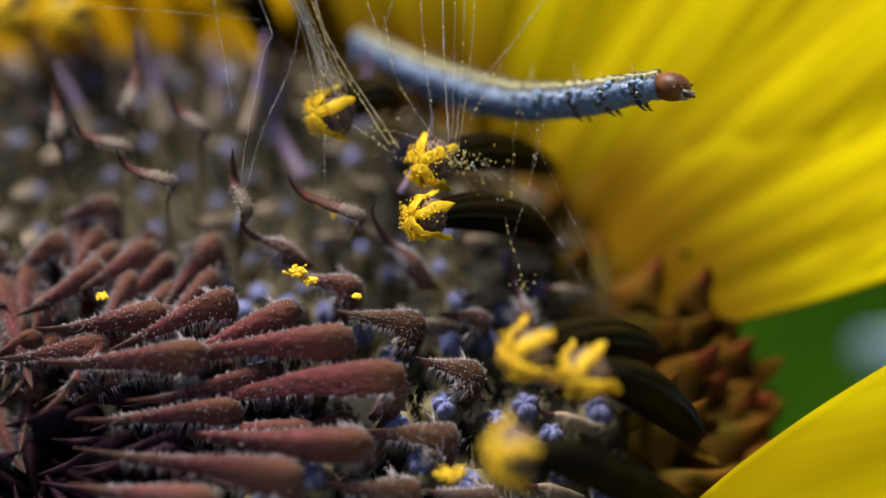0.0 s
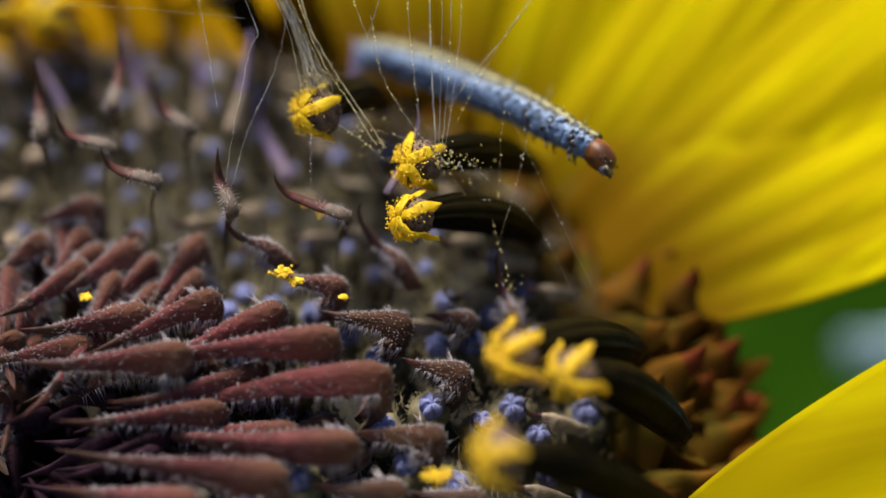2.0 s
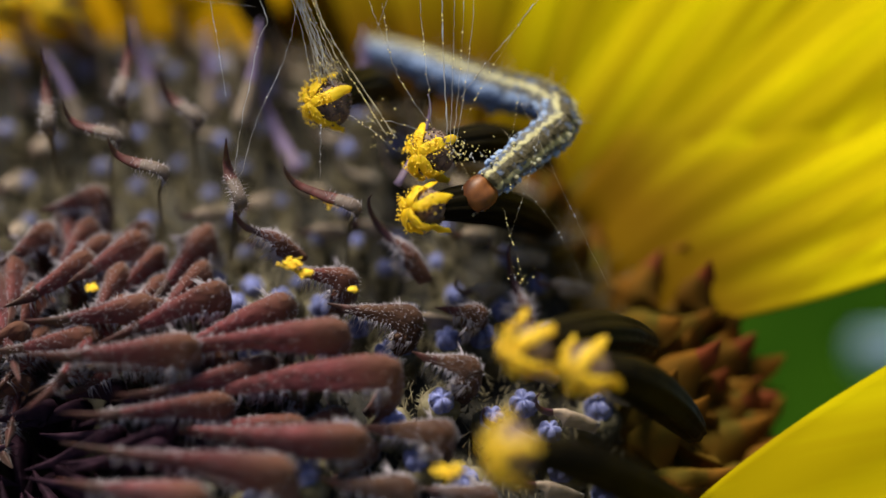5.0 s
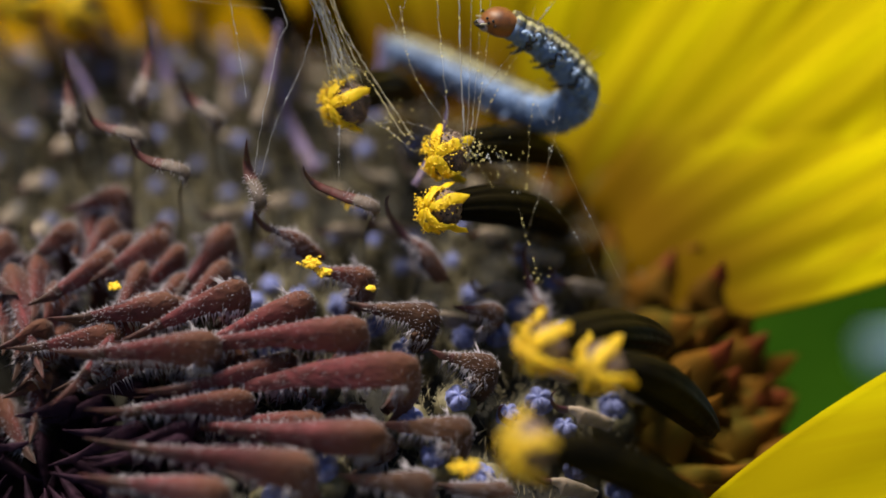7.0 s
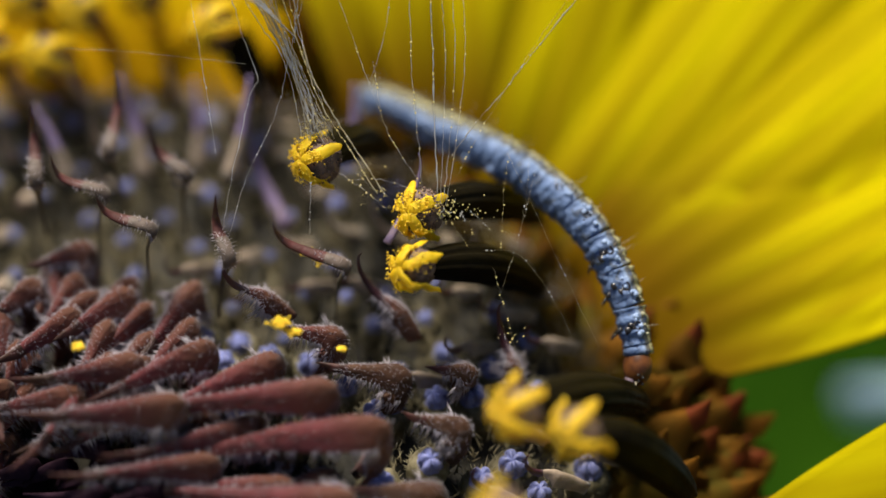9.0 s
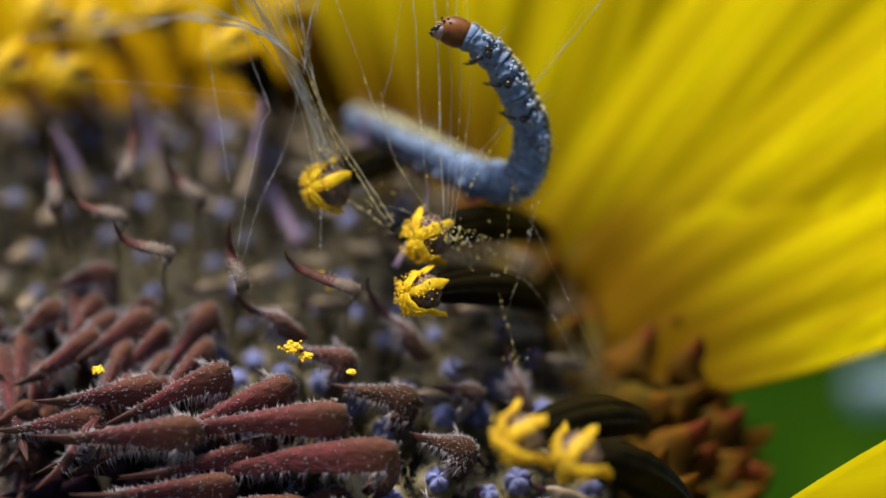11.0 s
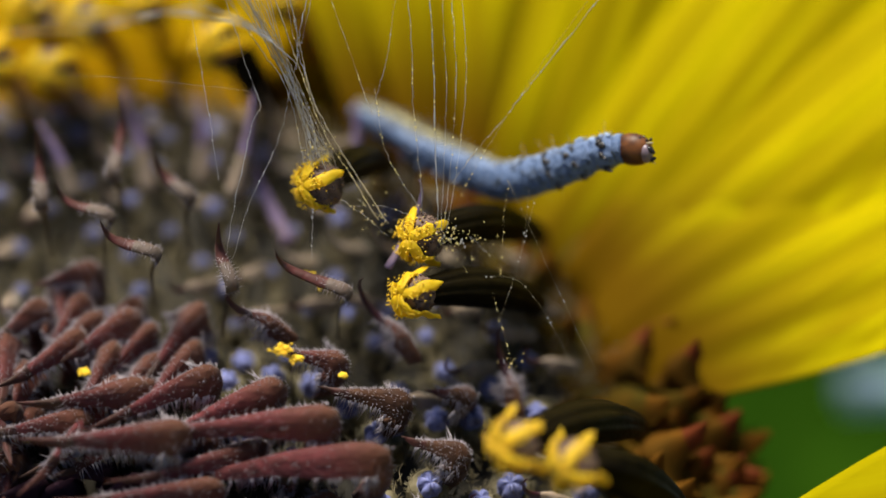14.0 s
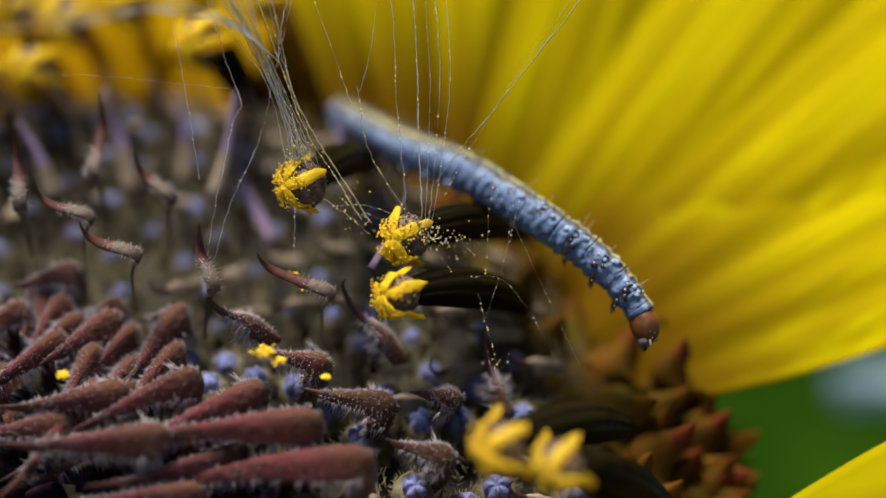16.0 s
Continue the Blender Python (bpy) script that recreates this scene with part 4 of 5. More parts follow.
thread(SILK, .05, 0, (2.2, 10.2, 16.2), (5.3, 11.2, 15.7), (7.9, 12.5, 15.5), (9.5, 14.5, 13.2), (11.1, 14.8, 11.1), seed=32)
thread(SILK, .06, 0, (3.3, 13.3, 17.4), (7.6, 12.1, 16.5), (8.9, 13.2, 14.8), (10.1, 14.6, 12.7), (11.3, 14.7, 10.9), seed=33)
thread(SILK, .03, 4, (9.9, 20.1, 16.5), (11.0, 16.2, 13.4), (11.3, 15.7, 11.9), (11.3, 14.6, 10.7), seed=34)
thread(SILK, .03, 4, (13.0, 20.6, 16.1), (11.8, 16.8, 13.0), (11.4, 15.5, 11.7), (11.3, 14.8, 10.8), seed=35)
thread(SILK, .014, 6, (15.9, 21.2, 15.9), (15.2, 17.2, 12.7), (14.8, 14.9, 10.8), (14.2, 13.4, 9.5), seed=36)
thread(SILK, .007, 0, (2.3, 14.2, 10.6), (5.4, 14.2, 10.4), (9.4, 14.0, 10.1), seed=37)
thread(SILK, 0.018, 0, (12.0, 12.0, 8.2), (11.6, 13.2, 9.3), (10.8, 14.4, 10.6), (10.1, 16.1, 12.8), (8.7, 19.8, 16.0), seed=38)
thread(SILK_OLD, 0.022, 1, (12.7, 11.7, 8.0), (11.5, 13.2, 9.3), (11.1, 14.4, 10.6), (9.5, 16.1, 12.8), (6.8, 19.4, 15.7), seed=39)
thread(SILK, 0.030, 1, (12.8, 12.1, 8.3), (11.7, 13.2, 9.3), (10.8, 14.4, 10.6), (9.2, 16.1, 12.8), (6.7, 19.5, 15.7), seed=40)
thread(SILK, 0.018, 4, (12.7, 12.0, 8.3), (11.9, 13.2, 9.3), (11.2, 14.4, 10.6), (9.7, 16.1, 12.8), (7.4, 19.5, 15.7), seed=41)
thread(SILK_OLD, 0.031, 0, (12.0, 11.7, 8.0), (11.6, 13.2, 9.3), (10.9, 14.4, 10.6), (9.7, 16.1, 12.8), (7.6, 19.7, 15.9), seed=42)
thread(SILK, 0.024, 2, (12.7, 12.0, 8.2), (11.7, 13.2, 9.3), (11.1, 14.4, 10.6), (9.4, 16.1, 12.8), (6.6, 19.4, 15.6), seed=43)
thread(SILK, 0.024, 2, (12.1, 11.9, 8.2), (11.5, 13.2, 9.3), (11.1, 14.4, 10.6), (10.0, 16.1, 12.8), (8.1, 19.7, 15.9), seed=44)
thread(SILK, 0.023, 1, (12.5, 11.8, 8.1), (11.8, 13.2, 9.3), (10.8, 14.4, 10.6), (9.5, 16.1, 12.8), (7.1, 19.6, 15.8), seed=45)
thread(SILK_OLD, 0.026, 2, (11.9, 12.1, 8.4), (11.7, 13.2, 9.3), (11.0, 14.4, 10.6), (9.1, 16.1, 12.8), (6.2, 19.3, 15.5), seed=46)
thread(SILK, 0.018, 1, (12.0, 12.0, 8.3), (11.7, 13.2, 9.3), (11.1, 14.4, 10.6), (9.2, 16.1, 12.8), (6.2, 19.3, 15.5), seed=47)
thread(SILK, 0.029, 2, (12.1, 12.2, 8.4), (11.9, 13.2, 9.3), (10.8, 14.4, 10.6), (9.3, 16.1, 12.8), (6.7, 19.5, 15.7), seed=48)
thread(SILK_OLD, 0.028, 0, (12.8, 12.0, 8.3), (11.6, 13.2, 9.3), (11.1, 14.4, 10.6), (9.4, 16.1, 12.8), (6.6, 19.4, 15.6), seed=49)
thread(SILK, 0.022, 0, (12.2, 12.0, 8.3), (11.6, 13.2, 9.3), (10.8, 14.4, 10.6), (9.5, 16.1, 12.8), (7.2, 19.6, 15.8), seed=50)
thread(SILK_OLD, 0.018, 1, (12.1, 12.0, 8.2), (11.9, 13.2, 9.3), (11.1, 14.4, 10.6), (9.4, 16.1, 12.8), (6.7, 19.4, 15.6), seed=51)
thread(SILK_OLD, 0.033, 4, (11.8, 12.2, 8.4), (11.5, 13.2, 9.3), (10.8, 14.4, 10.6), (9.5, 16.1, 12.8), (7.2, 19.6, 15.8), seed=52)
thread(SILK_OLD, 0.021, 3, (12.0, 11.8, 8.1), (11.5, 13.2, 9.3), (11.2, 14.4, 10.6), (9.5, 16.1, 12.8), (6.8, 19.4, 15.6), seed=53)
thread(SILK, 0.024, 1, (11.9, 11.8, 8.1), (11.7, 13.2, 9.3), (11.0, 14.4, 10.6), (9.6, 16.1, 12.8), (7.2, 19.6, 15.8), seed=54)
thread(SILK, 0.020, 1, (11.9, 11.8, 8.1), (11.5, 13.2, 9.3), (10.8, 14.4, 10.6), (9.5, 16.1, 12.8), (7.1, 19.6, 15.8), seed=55)
thread(SILK, 0.026, 4, (12.0, 12.0, 8.2), (11.9, 13.2, 9.3), (10.9, 14.4, 10.6), (10.2, 16.1, 12.8), (8.7, 19.8, 16.0), seed=56)
thread(SILK, 0.023, 3, (12.5, 12.1, 8.3), (11.8, 13.2, 9.3), (11.1, 14.4, 10.6), (10.3, 16.1, 12.8), (8.9, 19.8, 16.0), seed=57)
thread(SILK_OLD, 0.024, 2, (12.8, 11.8, 8.1), (11.6, 13.2, 9.3), (11.2, 14.4, 10.6), (9.9, 16.1, 12.8), (7.7, 19.6, 15.8), seed=58)
thread(SILK, 0.033, 0, (12.5, 11.7, 8.0), (11.6, 13.2, 9.3), (11.0, 14.4, 10.6), (9.5, 16.1, 12.8), (6.9, 19.5, 15.7), seed=59)

def silk_dust(x, y, z, r, count, seed):
    """Crumbs of pollen caught in the fine web round a floret."""
    rg = random.Random(seed)
    bits = [grain((x + rg.gauss(0, r), y + rg.gauss(0, r * .6), z + rg.gauss(0, r)), rg.uniform(.012, .045), rg) for _ in range(count)]
    tagged(part("pollen", mesh("pollen", *join(*bits), POLLEN_PALE), silk, None, "pollen crumbs caught in the web"), kind="stuff")
    for k in range(count // 10):
        a, b = [(x + rg.gauss(0, r), y + rg.gauss(0, r * .6), z + rg.gauss(0, r)) for _ in range(2)]
        thread(SILK, .014, 4, a, b, seed=seed + k)


silk_dust(12.2, 12.4, 8.1, 0.35, 60, 200)
silk_dust(17.5, 9.7, 6.6, 0.35, 34, 220)
silk_dust(17.0, 9.4, 6.5, 0.35, 34, 240)
silk_dust(18.3, 9.6, 6.1, 0.5, 30, 260)
silk_dust(14.6, 10.8, 6.4, 0.6, 24, 280)
silk_dust(20.0, 6.1, 3.1, 0.25, 14, 300)

# ---- pollen lying on the scales ----
def pollen_heap(x, y, z, r, count, seed):
    rg = random.Random(seed)
    bits = [grain((rg.gauss(0, r * .6), rg.gauss(0, r * .4), rg.gauss(0, r * .25)), rg.uniform(.035, .075), rg) for _ in range(count * 9)]
    tagged(part("pollen_heap", mesh("pollen_heap", *join(*bits), POLLEN), None, at(x, y, z)), "small heap of bright yellow pollen on a bract", "pollen", "pollen heaps", "stuff")


pollen_heap(3.5, 4.5, 4.2, 0.16, 12, 1)
pollen_heap(11.1, 5.2, 4.9, 0.25, 18, 2)
pollen_heap(11.6, 5.0, 4.6, 0.20, 12, 3)
pollen_heap(13.4, 4.6, 4.1, 0.12, 9, 4)
pollen_heap(12.4, 9.2, 3.9, 0.25, 6, 5)
pollen_heap(11.8, 9.3, 4.3, 0.20, 4, 6)
pollen_heap(17.0, -2.2, 2.2, 0.40, 14, 7)
pollen_heap(14.0, 15.8, 3.5, 0.20, 5, 8)

# ---- the caterpillar ----
caterpillar = tagged(new("caterpillar"), "grey-blue caterpillar with an amber head and yellow-lined dark back", "caterpillar")
SEGMENTS = 13
STEP = 1.36


def segment_shape(r0, r1, rg):
    rings = []
    n = 26
    for i in range(n + 1):
        q = i / n
        x = (q - .5) * STEP * 1.22
        r = r0 + (r1 - r0) * q
        r *= 1 - .07 * abs(2 * q - 1) ** 3 + .03 * math.cos(q * math.pi * 6) + .05 * noise.noise(Vector((x * 3.1, r0 * 31, 4.7)))
        ring = []
        for j in range(40):
            t = 2 * math.pi * j / 40
            rr = r * (1 + .03 * math.cos(q * math.pi * 6 + r0 * 50 + 3.5 * noise.noise(Vector((math.cos(t) * 1.7, math.sin(t) * 1.7, r0 * 23 + q)))) + .06 * noise.noise(Vector((x * 3.5, math.cos(t) * 2.2, math.sin(t) * 2.2 + r0 * 9))) + .09 * noise.noise(Vector((x * 7, math.cos(t) * 5, math.sin(t) * 5 + r0 * 17))) + .05 * max(0, math.cos(t * 2)) ** 6 * math.sin(q * math.pi))
            ring.append((x, rr * math.cos(t), rr * .96 * math.sin(t)))
        rings.append(ring)
    return loft(rings)


def leg_shape(sd):
    a = tube([(0, sd * .35, -.5), (.08, sd * .5, -.85), (.2, sd * .5, -1.1)], [.2, .15, .1], 8)
    b = tube([(.2, sd * .5, -1.08), (.34, sd * .46, -1.3), (.5, sd * .42, -1.42)], [.1, .07, .02], 6)
    return join(a, b)


BULK = .92


def body_mesh(name, verts, faces, mats):
    return mesh(name, [tuple(c * BULK for c in p) for p in verts], faces, mats)


def build_caterpillar():
    rg = random.Random(21)
    radii = [.6, .82, .92, .97, .99, 1.0, 1.0, .99, .96, .92, .88, .84, .77, .66]
    segs = []
    for i in range(SEGMENTS):
        ob = part("body_segment", body_mesh("body_segment", *segment_shape(radii[i], radii[i + 1], rg), SKIN), caterpillar)
        bits = []
        for _ in range(6):
            t = rg.uniform(-.3, math.pi + .3)
            d = Vector((rg.uniform(-.3, .3), math.cos(t), math.sin(t)))
            bits.append(spike(d * radii[i] * .9, d, rg.uniform(.35, 1.15), .018))
        tagged(part("setae", body_mesh("setae", *join(*bits), SETA), ob, None, "pale bristles"), kind="stuff")
        for hue, mt, angles, count in (("pale bluish warts", WART, (.02, .5), 18), ("yellowish warts", WART_YELLOW, (.62, .95), 5)):
            warts = []
            for _ in range(count):
                t, sd = rg.uniform(*angles), rg.choice((-1, 1))
                rr = radii[i] * rg.uniform(.94, 1.0)
                warts.append(grain((rg.choice((-.42, 0, .42)) + rg.gauss(0, .09), sd * rr * math.cos(t), rr * .96 * math.sin(t)), rg.uniform(.06, .15), rg))
            tagged(part("wart", body_mesh("wart", *join(*warts), mt), ob, None, hue), kind="stuff")
        spots = [grain((rg.uniform(-.1, .1), sd * radii[i] * .93, -.12 * radii[i]), .08, rg) for sd in (-1, 1)]
        part("spiracle", body_mesh("spiracle", *join(*spots), BLACK), ob, None, "small black spiracles")
        if i >= SEGMENTS - 5:
            for sd in (-1, 1):
                ring = [(.17 * math.cos(a), sd * radii[i] * .99, .12 * radii[i] + .14 * math.sin(a)) for a in (2 * math.pi * k / 14 for k in range(15))]
                part("ring_mark", body_mesh("ring_mark", *tube(ring, [.045] * 15, 6), BLACK), ob, None, "dark ring round a spiracle")
        if i >= SEGMENTS - 3:
            for sd in (-1, 1):
                plate = [grain((rg.uniform(-.2, .2), sd * radii[i] * (.80 + .05 * k), radii[i] * (-.42 + .20 * k)), .21 - .03 * k, rg) for k in range(2)]
                part("dark_plate", body_mesh("dark_plate", *join(*plate), BLACK), ob, None, "black plates above the leg")
                part("leg", body_mesh("leg", *leg_shape(sd), BLACK), ob, Matrix.Translation((0, 0, -.12 * M)) @ Matrix.Diagonal((.8, .8, .66, 1)), "short black hooked leg")
        elif 3 <= i <= 6 or i == 0:
            for sd in (-1, 1):
                v, f = tube([(0, sd * .42, -.4), (0, sd * .5, -.85), (0, sd * .5, -1.02)], [.3, .22, .25], 10)
                part("proleg", body_mesh("proleg", v, f, SKIN), ob)
        segs.append(ob)
    rings = []
    for i in range(15):
        q = i / 14
        x = -.75 + 1.6 * q
        r = .72 * math.sqrt(max(0.004, 1 - ((q - .45) / .56) ** 2))
        rings.append([(x, r * math.cos(t) * (1 + .05 * math.cos(2 * t)), r * .92 * math.sin(t) - .12 * q * q - (.16 * max(0, math.sin(t)) ** 14 * (1 - q))) for t in (2 * math.pi * j / 32 for j in range(32))])
    head = part("head", body_mesh("head", *loft(rings), HEAD), caterpillar, None, "glossy amber-brown head")
    rings = []
    for i in range(9):
        q = i / 8
        r = .40 * math.sqrt(max(0.01, 1 - (2 * q - 1) ** 2))
        rings.append([(.28 + .62 * q, r * 1.15 * math.cos(t), r * .8 * math.sin(t) - .34) for t in (2 * math.pi * j / 18 for j in range(18))])
    part("face", body_mesh("face", *loft(rings), FACE), head, None, "mauve-grey lower face")
    for sd in (-1, 1):
        part("mandible", body_mesh("mandible", *tube([(.55, sd * .3, -.3), (.85, sd * .26, -.42), (1.02, sd * .1, -.5)], [.17, .13, .05], 8), BLACK), head, None, "dark mandible")
        eyes = [grain((.35 + .14 * k, sd * (.66 - .06 * k), -.12 + .16 * (k % 2)), .075, rg) for k in range(4)]
        part("eye", body_mesh("eye", *join(*eyes), BLACK), head, None, "cluster of black eyes")
        part("antenna", body_mesh("antenna", *tube([(.6, sd * .42, -.2), (.8, sd * .5, -.25), (.95, sd * .52, -.3)], [.06, .045, .02], 6), SETA), head)
    collar = part("collar", body_mesh("collar", *tube([(-.95, 0, 0), (-.7, 0, .02), (-.5, 0, .03)], [.60, .68, .66], 28), SKIN), head, None, "pale skin fold behind the head")
    return segs + [head]


links = build_caterpillar()
crawls = []


def crawl(t, back, *spine):
    """The body's bend at t seconds: the way that the fore part's back faces, and points from the tail to the mouth."""
    crawls.append((t, Vector(back).normalized(), [Vector(p) for p in spine]))


crawl(0, (-0.00, 0.70, 0.72), (12.8, 21.3, 2.8), (14.6, 19.0, 3.4), (16.6, 17.0, 4.1), (18.5, 15.4, 4.8), (20.0, 13.8, 5.8), (21.6, 12.7, 6.9), (23.2, 11.9, 7.9), (24.7, 11.5, 8.8), (26.3, 10.9, 9.4))
crawl(0.5, (1.00, -0.32, 0.39), (13.0, 21.0, 2.4), (15.1, 19.2, 3.4), (17.1, 17.3, 4.0), (18.9, 15.5, 4.7), (20.4, 14.0, 5.7), (21.4, 12.1, 6.0), (21.3, 10.2, 5.7), (21.2, 8.4, 5.3), (21.2, 6.7, 4.8))
crawl(1, (1.00, 0.02, 0.29), (13.5, 21.1, 2.5), (15.4, 19.3, 3.4), (17.3, 17.4, 4.1), (19.1, 15.9, 4.9), (20.5, 14.4, 5.8), (21.0, 12.4, 5.9), (20.8, 10.6, 5.6), (21.5, 9.1, 5.3), (21.8, 7.6, 4.9))
crawl(1.5, (0.79, -0.16, 0.66), (13.3, 21.0, 2.5), (15.2, 19.1, 3.4), (17.0, 17.3, 4.1), (18.8, 15.6, 4.7), (20.0, 13.8, 5.3), (21.2, 12.1, 5.8), (21.7, 10.5, 5.7), (21.5, 8.8, 5.2), (21.1, 7.4, 4.8))
crawl(2, (0.40, 0.69, 0.58), (13.6, 21.0, 2.2), (15.3, 19.2, 3.4), (17.0, 17.4, 4.3), (18.5, 15.8, 4.9), (19.8, 14.2, 5.6), (20.9, 12.9, 6.1), (22.0, 11.6, 6.4), (23.1, 10.6, 6.5), (24.0, 9.6, 6.4))
crawl(2.5, (0.59, -0.61, 0.41), (13.5, 21.1, 2.2), (15.5, 19.2, 3.1), (17.5, 17.3, 3.8), (19.4, 15.7, 4.6), (20.6, 14.0, 6.0), (21.5, 12.2, 6.8), (20.8, 10.5, 7.0), (19.6, 9.3, 7.4), (18.5, 8.2, 7.7))
crawl(2.7, (0.40, 0.69, 0.58), (13.5, 20.9, 2.3), (15.4, 18.9, 3.7), (17.2, 16.8, 4.7), (18.9, 14.9, 5.4), (20.5, 13.4, 6.0), (21.9, 12.1, 6.4), (23.4, 10.9, 6.5), (24.9, 9.8, 6.2), (26.1, 8.7, 5.8))
crawl(2.8, (0.40, 0.69, 0.58), (13.4, 20.9, 2.4), (15.5, 18.7, 4.1), (17.4, 16.3, 5.3), (19.2, 14.6, 6.3), (21.1, 13.3, 7.0), (23.0, 12.3, 7.5), (24.9, 11.5, 7.6), (26.6, 10.7, 7.4), (28.1, 9.8, 6.8))
crawl(3, (0.40, 0.69, 0.58), (13.4, 20.9, 2.4), (15.5, 18.6, 4.0), (17.4, 16.1, 5.1), (19.2, 14.1, 5.9), (21.1, 12.6, 6.4), (23.0, 11.3, 6.7), (24.9, 10.2, 6.5), (26.6, 9.1, 6.0), (28.1, 7.8, 5.1))
crawl(3.5, (0.99, -0.11, 0.45), (13.5, 21.2, 2.1), (15.6, 18.7, 3.6), (17.7, 16.5, 4.9), (19.6, 14.6, 5.9), (21.4, 12.8, 6.2), (22.4, 10.8, 5.7), (22.8, 8.8, 4.9), (23.0, 7.0, 3.8), (23.1, 5.3, 2.5))
crawl(3.7, (0.99, -0.11, 0.45), (13.5, 21.2, 2.1), (15.6, 18.7, 3.6), (17.7, 16.5, 4.9), (19.6, 14.6, 5.9), (21.4, 12.8, 6.2), (22.4, 10.8, 5.7), (22.8, 8.8, 4.9), (23.0, 7.0, 3.8), (23.1, 5.3, 2.5))
crawl(5.8, (-0.01, -0.41, 0.96), (13.2, 21.4, 1.4), (15.2, 19.5, 2.3), (17.2, 17.5, 3.0), (19.1, 15.8, 3.7), (20.8, 14.5, 4.8), (21.4, 13.1, 5.4), (19.7, 12.3, 5.9), (18.0, 11.6, 6.3), (16.4, 10.8, 6.4))
crawl(6, (0.29, -0.05, 1.00), (13.8, 21.5, 1.5), (15.7, 19.4, 2.2), (17.6, 17.3, 2.9), (19.5, 15.7, 3.5), (21.1, 14.1, 4.4), (22.1, 13.5, 5.8), (20.6, 13.3, 6.9), (19.0, 13.3, 7.8), (17.3, 13.0, 8.2))
crawl(6.5, (0.79, 0.33, 0.55), (13.7, 21.6, 1.5), (15.7, 19.5, 2.3), (17.7, 17.4, 3.1), (19.4, 15.5, 3.5), (21.0, 14.0, 4.4), (21.8, 14.1, 6.2), (20.4, 14.4, 7.7), (18.8, 14.7, 8.8), (17.3, 15.2, 9.9))
crawl(7, (0.80, 0.34, 0.54), (13.7, 21.0, 2.2), (15.7, 18.9, 3.0), (17.6, 16.9, 3.6), (19.4, 15.1, 4.1), (21.0, 13.4, 4.9), (22.0, 13.2, 6.5), (20.9, 13.5, 8.1), (19.4, 13.7, 9.3), (17.8, 13.7, 10.1))
crawl(7.5, (0.80, 0.25, 0.48), (13.7, 20.9, 2.6), (15.6, 19.0, 3.3), (17.3, 16.9, 3.9), (19.1, 15.2, 4.3), (20.5, 13.5, 5.2), (21.9, 12.7, 6.4), (21.9, 12.9, 8.1), (20.9, 13.2, 9.5), (19.5, 12.7, 9.8))
crawl(8, (0.49, 0.61, 0.53), (13.4, 21.2, 2.0), (15.0, 19.3, 3.2), (16.4, 17.4, 4.0), (17.8, 15.8, 4.6), (19.1, 14.5, 5.2), (20.2, 13.3, 5.9), (21.3, 12.6, 6.6), (22.3, 12.6, 7.5), (23.3, 12.6, 8.4))
crawl(8.5, (0.69, 0.53, 0.47), (13.7, 21.7, 1.7), (15.7, 19.6, 2.6), (17.5, 17.4, 3.3), (19.5, 15.7, 4.1), (21.3, 14.3, 5.0), (23.0, 12.9, 5.3), (24.4, 11.3, 5.2), (25.5, 9.8, 4.6), (25.9, 8.1, 3.7))
crawl(9, (0.97, 0.20, 0.20), (13.7, 21.7, 1.8), (15.9, 19.1, 3.0), (17.8, 16.6, 4.0), (19.8, 14.4, 4.8), (21.6, 12.5, 4.9), (23.2, 10.6, 4.6), (24.3, 8.8, 3.7), (25.0, 6.9, 2.6), (25.2, 5.1, 1.2))
crawl(9.2, (0.97, 0.20, 0.20), (13.7, 21.7, 1.8), (15.9, 19.1, 3.0), (17.8, 16.6, 4.0), (19.8, 14.4, 4.8), (21.6, 12.5, 4.9), (23.2, 10.6, 4.6), (24.3, 8.8, 3.7), (25.0, 6.9, 2.6), (25.2, 5.1, 1.2))
crawl(11.3, (1.00, 0.27, -0.16), (12.6, 20.8, 2.4), (14.7, 18.3, 3.7), (16.5, 16.0, 4.8), (18.3, 13.8, 5.6), (20.1, 12.7, 6.5), (20.4, 13.6, 8.5), (19.5, 14.6, 10.2), (18.4, 15.7, 11.6), (16.6, 16.4, 12.4))
crawl(11.5, (1.00, 0.27, -0.16), (12.6, 20.8, 2.4), (14.7, 18.3, 3.7), (16.5, 16.0, 4.8), (18.3, 13.8, 5.6), (20.1, 12.7, 6.5), (20.4, 13.6, 8.5), (19.5, 14.6, 10.2), (18.4, 15.7, 11.6), (16.6, 16.4, 12.4))
crawl(12, (1.00, 0.28, -0.16), (12.9, 21.1, 2.3), (14.9, 18.7, 3.6), (16.7, 16.4, 4.6), (18.4, 14.2, 5.2), (20.2, 13.0, 6.1), (20.4, 13.9, 8.2), (19.7, 14.9, 10.0), (18.6, 16.0, 11.4), (16.9, 16.5, 12.1))
crawl(12.5, (1.00, 0.28, -0.16), (13.2, 20.5, 2.0), (15.1, 18.4, 2.7), (17.0, 16.3, 3.4), (18.8, 14.5, 4.0), (20.4, 13.5, 5.4), (20.8, 13.9, 7.5), (20.3, 14.6, 9.4), (19.3, 15.2, 11.0), (17.9, 15.4, 11.9))
crawl(13, (1.00, 0.28, -0.16), (12.8, 20.8, 2.2), (14.8, 18.8, 3.1), (16.7, 16.8, 3.7), (18.4, 15.0, 4.3), (19.9, 13.3, 5.2), (21.0, 13.1, 7.2), (20.6, 13.7, 9.0), (20.2, 14.3, 10.7), (18.9, 14.5, 11.8))
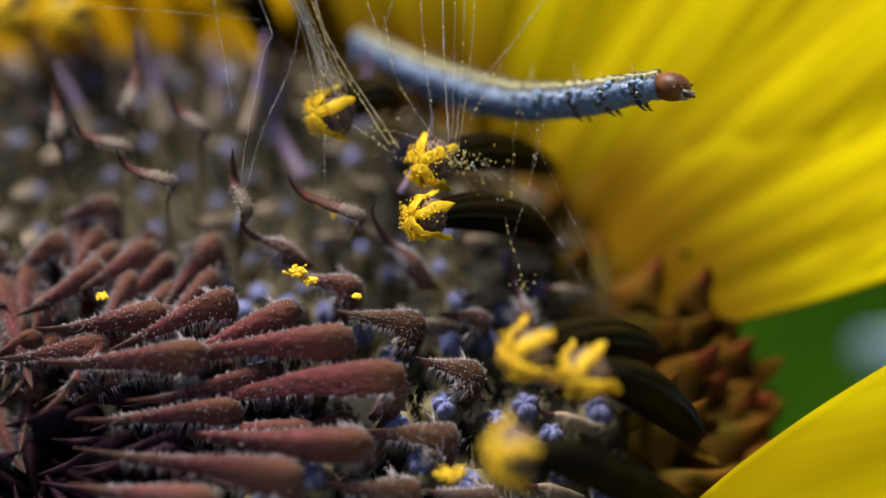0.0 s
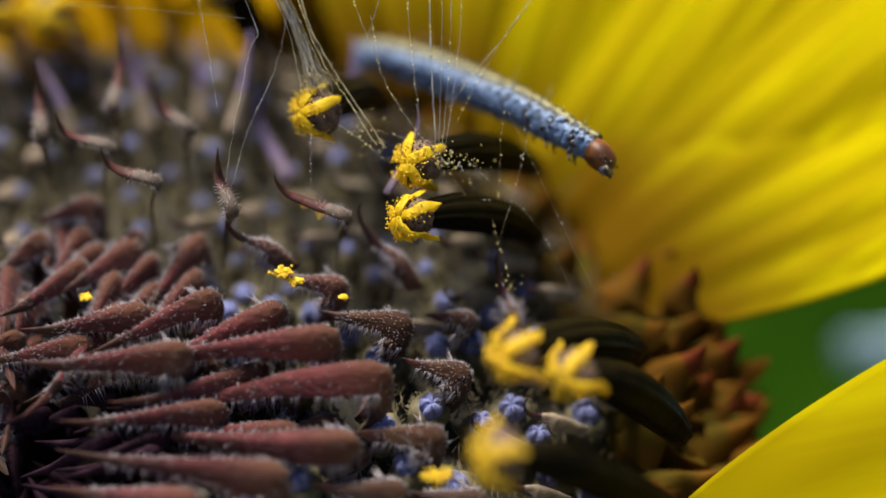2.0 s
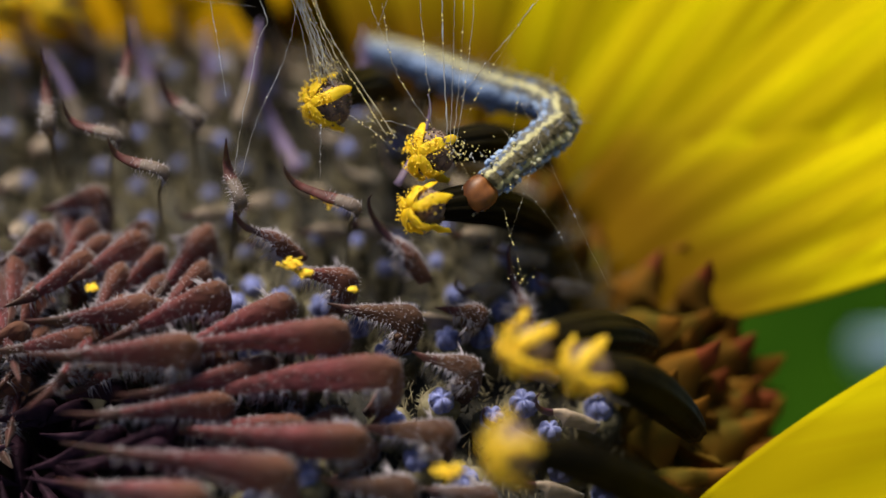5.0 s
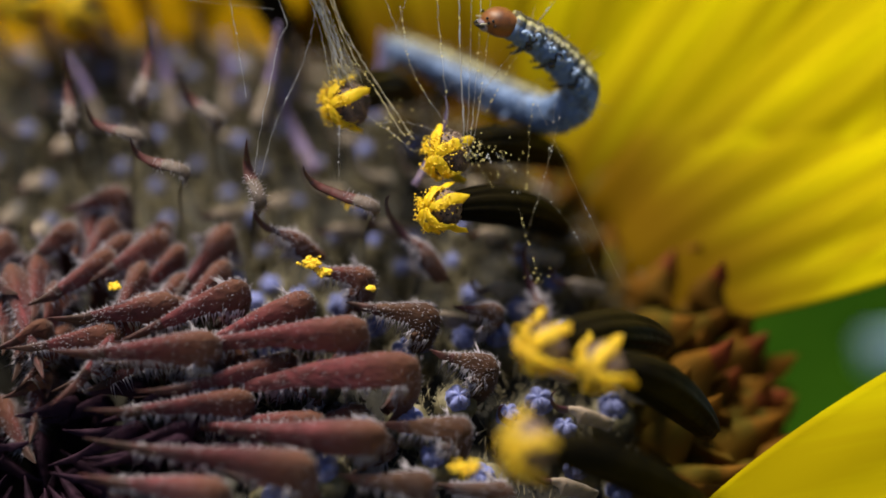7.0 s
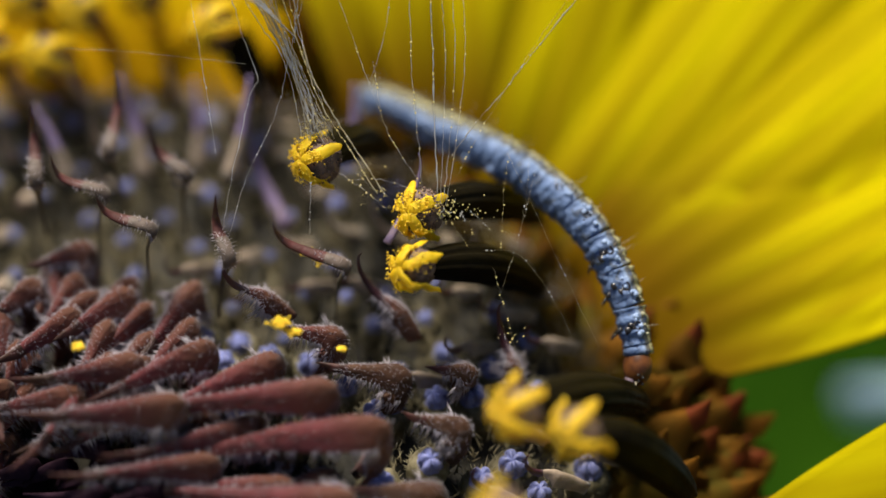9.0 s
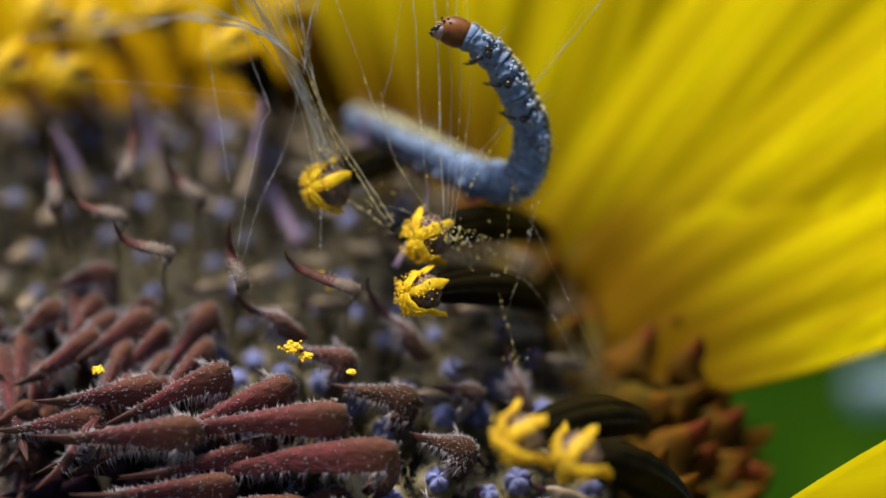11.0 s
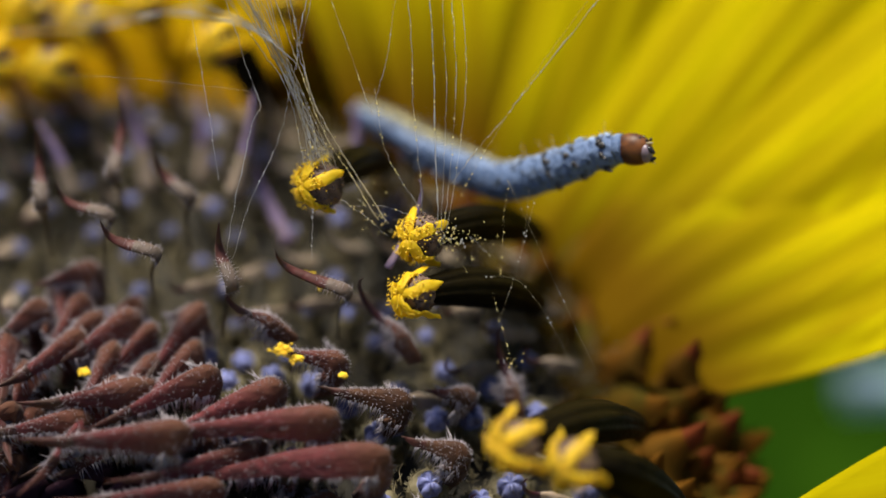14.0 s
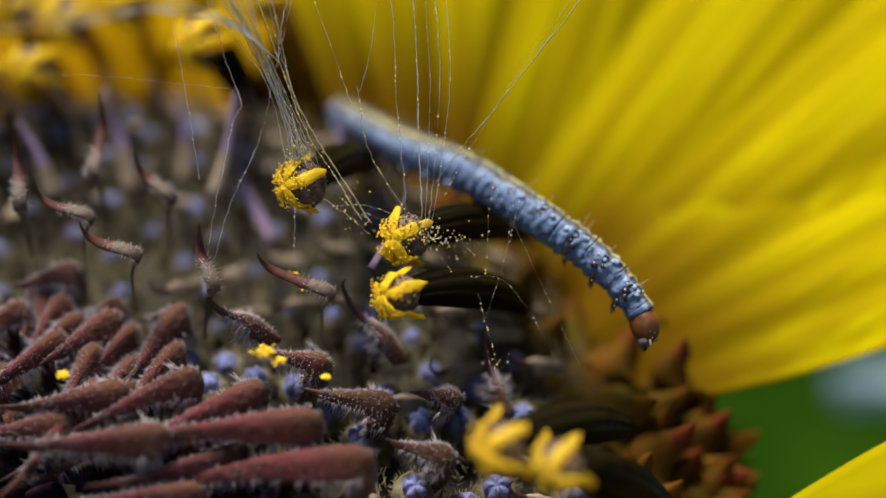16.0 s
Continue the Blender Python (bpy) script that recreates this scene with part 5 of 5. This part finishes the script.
crawl(13.5, (0.81, 0.17, -0.50), (12.9, 20.9, 2.1), (14.7, 19.1, 3.0), (16.5, 17.2, 3.6), (18.1, 15.5, 4.2), (19.5, 14.0, 5.0), (20.8, 13.5, 6.3), (21.4, 13.7, 7.9), (21.7, 14.3, 9.5), (20.7, 14.6, 10.5))
crawl(14, (0.00, 0.97, -0.24), (13.3, 21.3, 1.9), (15.1, 19.4, 2.7), (16.8, 17.4, 3.3), (18.4, 15.8, 3.9), (19.8, 14.3, 4.7), (21.2, 13.6, 5.9), (22.5, 13.3, 7.0), (23.9, 13.1, 8.0), (25.4, 12.7, 8.5))
crawl(14.5, (0.39, 0.69, 0.58), (13.1, 21.5, 1.4), (15.1, 18.9, 2.7), (17.1, 16.5, 3.8), (18.9, 14.4, 4.7), (20.9, 12.8, 5.2), (22.9, 11.6, 5.5), (24.8, 10.6, 5.5), (26.6, 9.4, 5.0), (28.2, 8.0, 4.0))
crawl(15, (0.99, 0.15, 0.20), (13.0, 21.6, 1.3), (15.0, 18.9, 2.6), (17.1, 16.7, 3.9), (19.0, 14.7, 4.8), (20.8, 12.8, 5.0), (22.4, 10.9, 4.9), (23.5, 9.2, 4.1), (24.3, 7.3, 3.0), (24.8, 5.5, 1.8))
crawl(15.5, (0.90, 0.35, 0.30), (13.1, 21.6, 1.3), (15.1, 19.0, 2.7), (17.3, 16.8, 3.9), (19.1, 14.6, 4.8), (20.9, 12.9, 5.1), (22.5, 11.0, 4.9), (23.7, 9.3, 4.3), (24.7, 7.5, 3.2), (25.1, 5.8, 2.0))
crawl(16, (0.70, 0.66, 0.35), (12.9, 21.8, 1.4), (15.0, 19.1, 2.6), (16.8, 16.7, 3.8), (18.7, 14.8, 4.8), (20.5, 13.0, 5.1), (22.2, 11.4, 5.2), (23.9, 10.1, 4.8), (25.4, 8.7, 4.1), (26.3, 7.1, 3.1))


def along(spine, count):
    """Evenly spaced places and directions on a smooth line through the spine's points."""
    n = len(spine)
    fine = []
    for i in range(n - 1):
        a, b = spine[i], spine[i + 1]
        ta = (spine[i + 1] - spine[i - 1]) / 2 if i else b - a
        tb = (spine[i + 2] - spine[i]) / 2 if i + 2 < n else b - a
        for k in range(12):
            q = k / 12
            fine.append(a * (2 * q ** 3 - 3 * q * q + 1) + ta * (q ** 3 - 2 * q * q + q) + b * (3 * q * q - 2 * q ** 3) + tb * (q ** 3 - q * q))
    fine.append(spine[-1])
    s = [0.0]
    for a, b in zip(fine, fine[1:]):
        s.append(s[-1] + (b - a).length)
    out = []
    for j in range(count):
        v = s[-1] * j / (count - 1)
        k = max(i for i in range(len(s) - 1) if s[i] <= v + 1e-9)
        out.append(fine[k].lerp(fine[k + 1], min(1, (v - s[k]) / (s[k + 1] - s[k]))))
    return out


def motions():
    """Keys each body segment and the head; between the noted bends the directions turn evenly, so that the body keeps its length."""
    count = SEGMENTS + 2
    noted = []
    for t, back, spine in crawls:
        p = along(spine, count)
        noted.append((t, back, p[0], [(b - a) for a, b in zip(p, p[1:])]))
    times = sorted({t for t, *_ in noted} | {a[0] + (b[0] - a[0]) * k / 5 for a, b in zip(noted, noted[1:]) if b[0] - a[0] > 1 for k in range(1, 5)})
    rows = [[] for _ in links]
    for t in times:
        k = max(i for i in range(len(noted)) if noted[i][0] <= t)
        a, b = noted[k], noted[min(k + 1, len(noted) - 1)]
        q = 0 if a is b else (t - a[0]) / (b[0] - a[0])
        q = q * q * (3 - 2 * q)
        base, back = a[2].lerp(b[2], q), a[1].slerp(b[1], q, a[1])
        p = [base]
        for u, v in zip(a[3], b[3]):
            p.append(p[-1] + u.normalized().slerp(v.normalized(), q, u.normalized()) * (u.length * (1 - q) + v.length * q))
        for i in range(len(links)):
            d = (p[i + 1] - p[i]).normalized()
            w = min(1, max(0, (i - 3) / 6))
            top = Vector((0.1, .75, .68)).lerp(back, w)
            top = (top - d * top.dot(d)).normalized()
            side = top.cross(d)
            m = Matrix((d, side, top)).transposed().to_4x4()
            m.translation = (p[i] + p[i + 1]) / 2 * M
            rows[i].append((t, m))
    for ob, r in zip(links, rows):
        walk(ob, r)


motions()
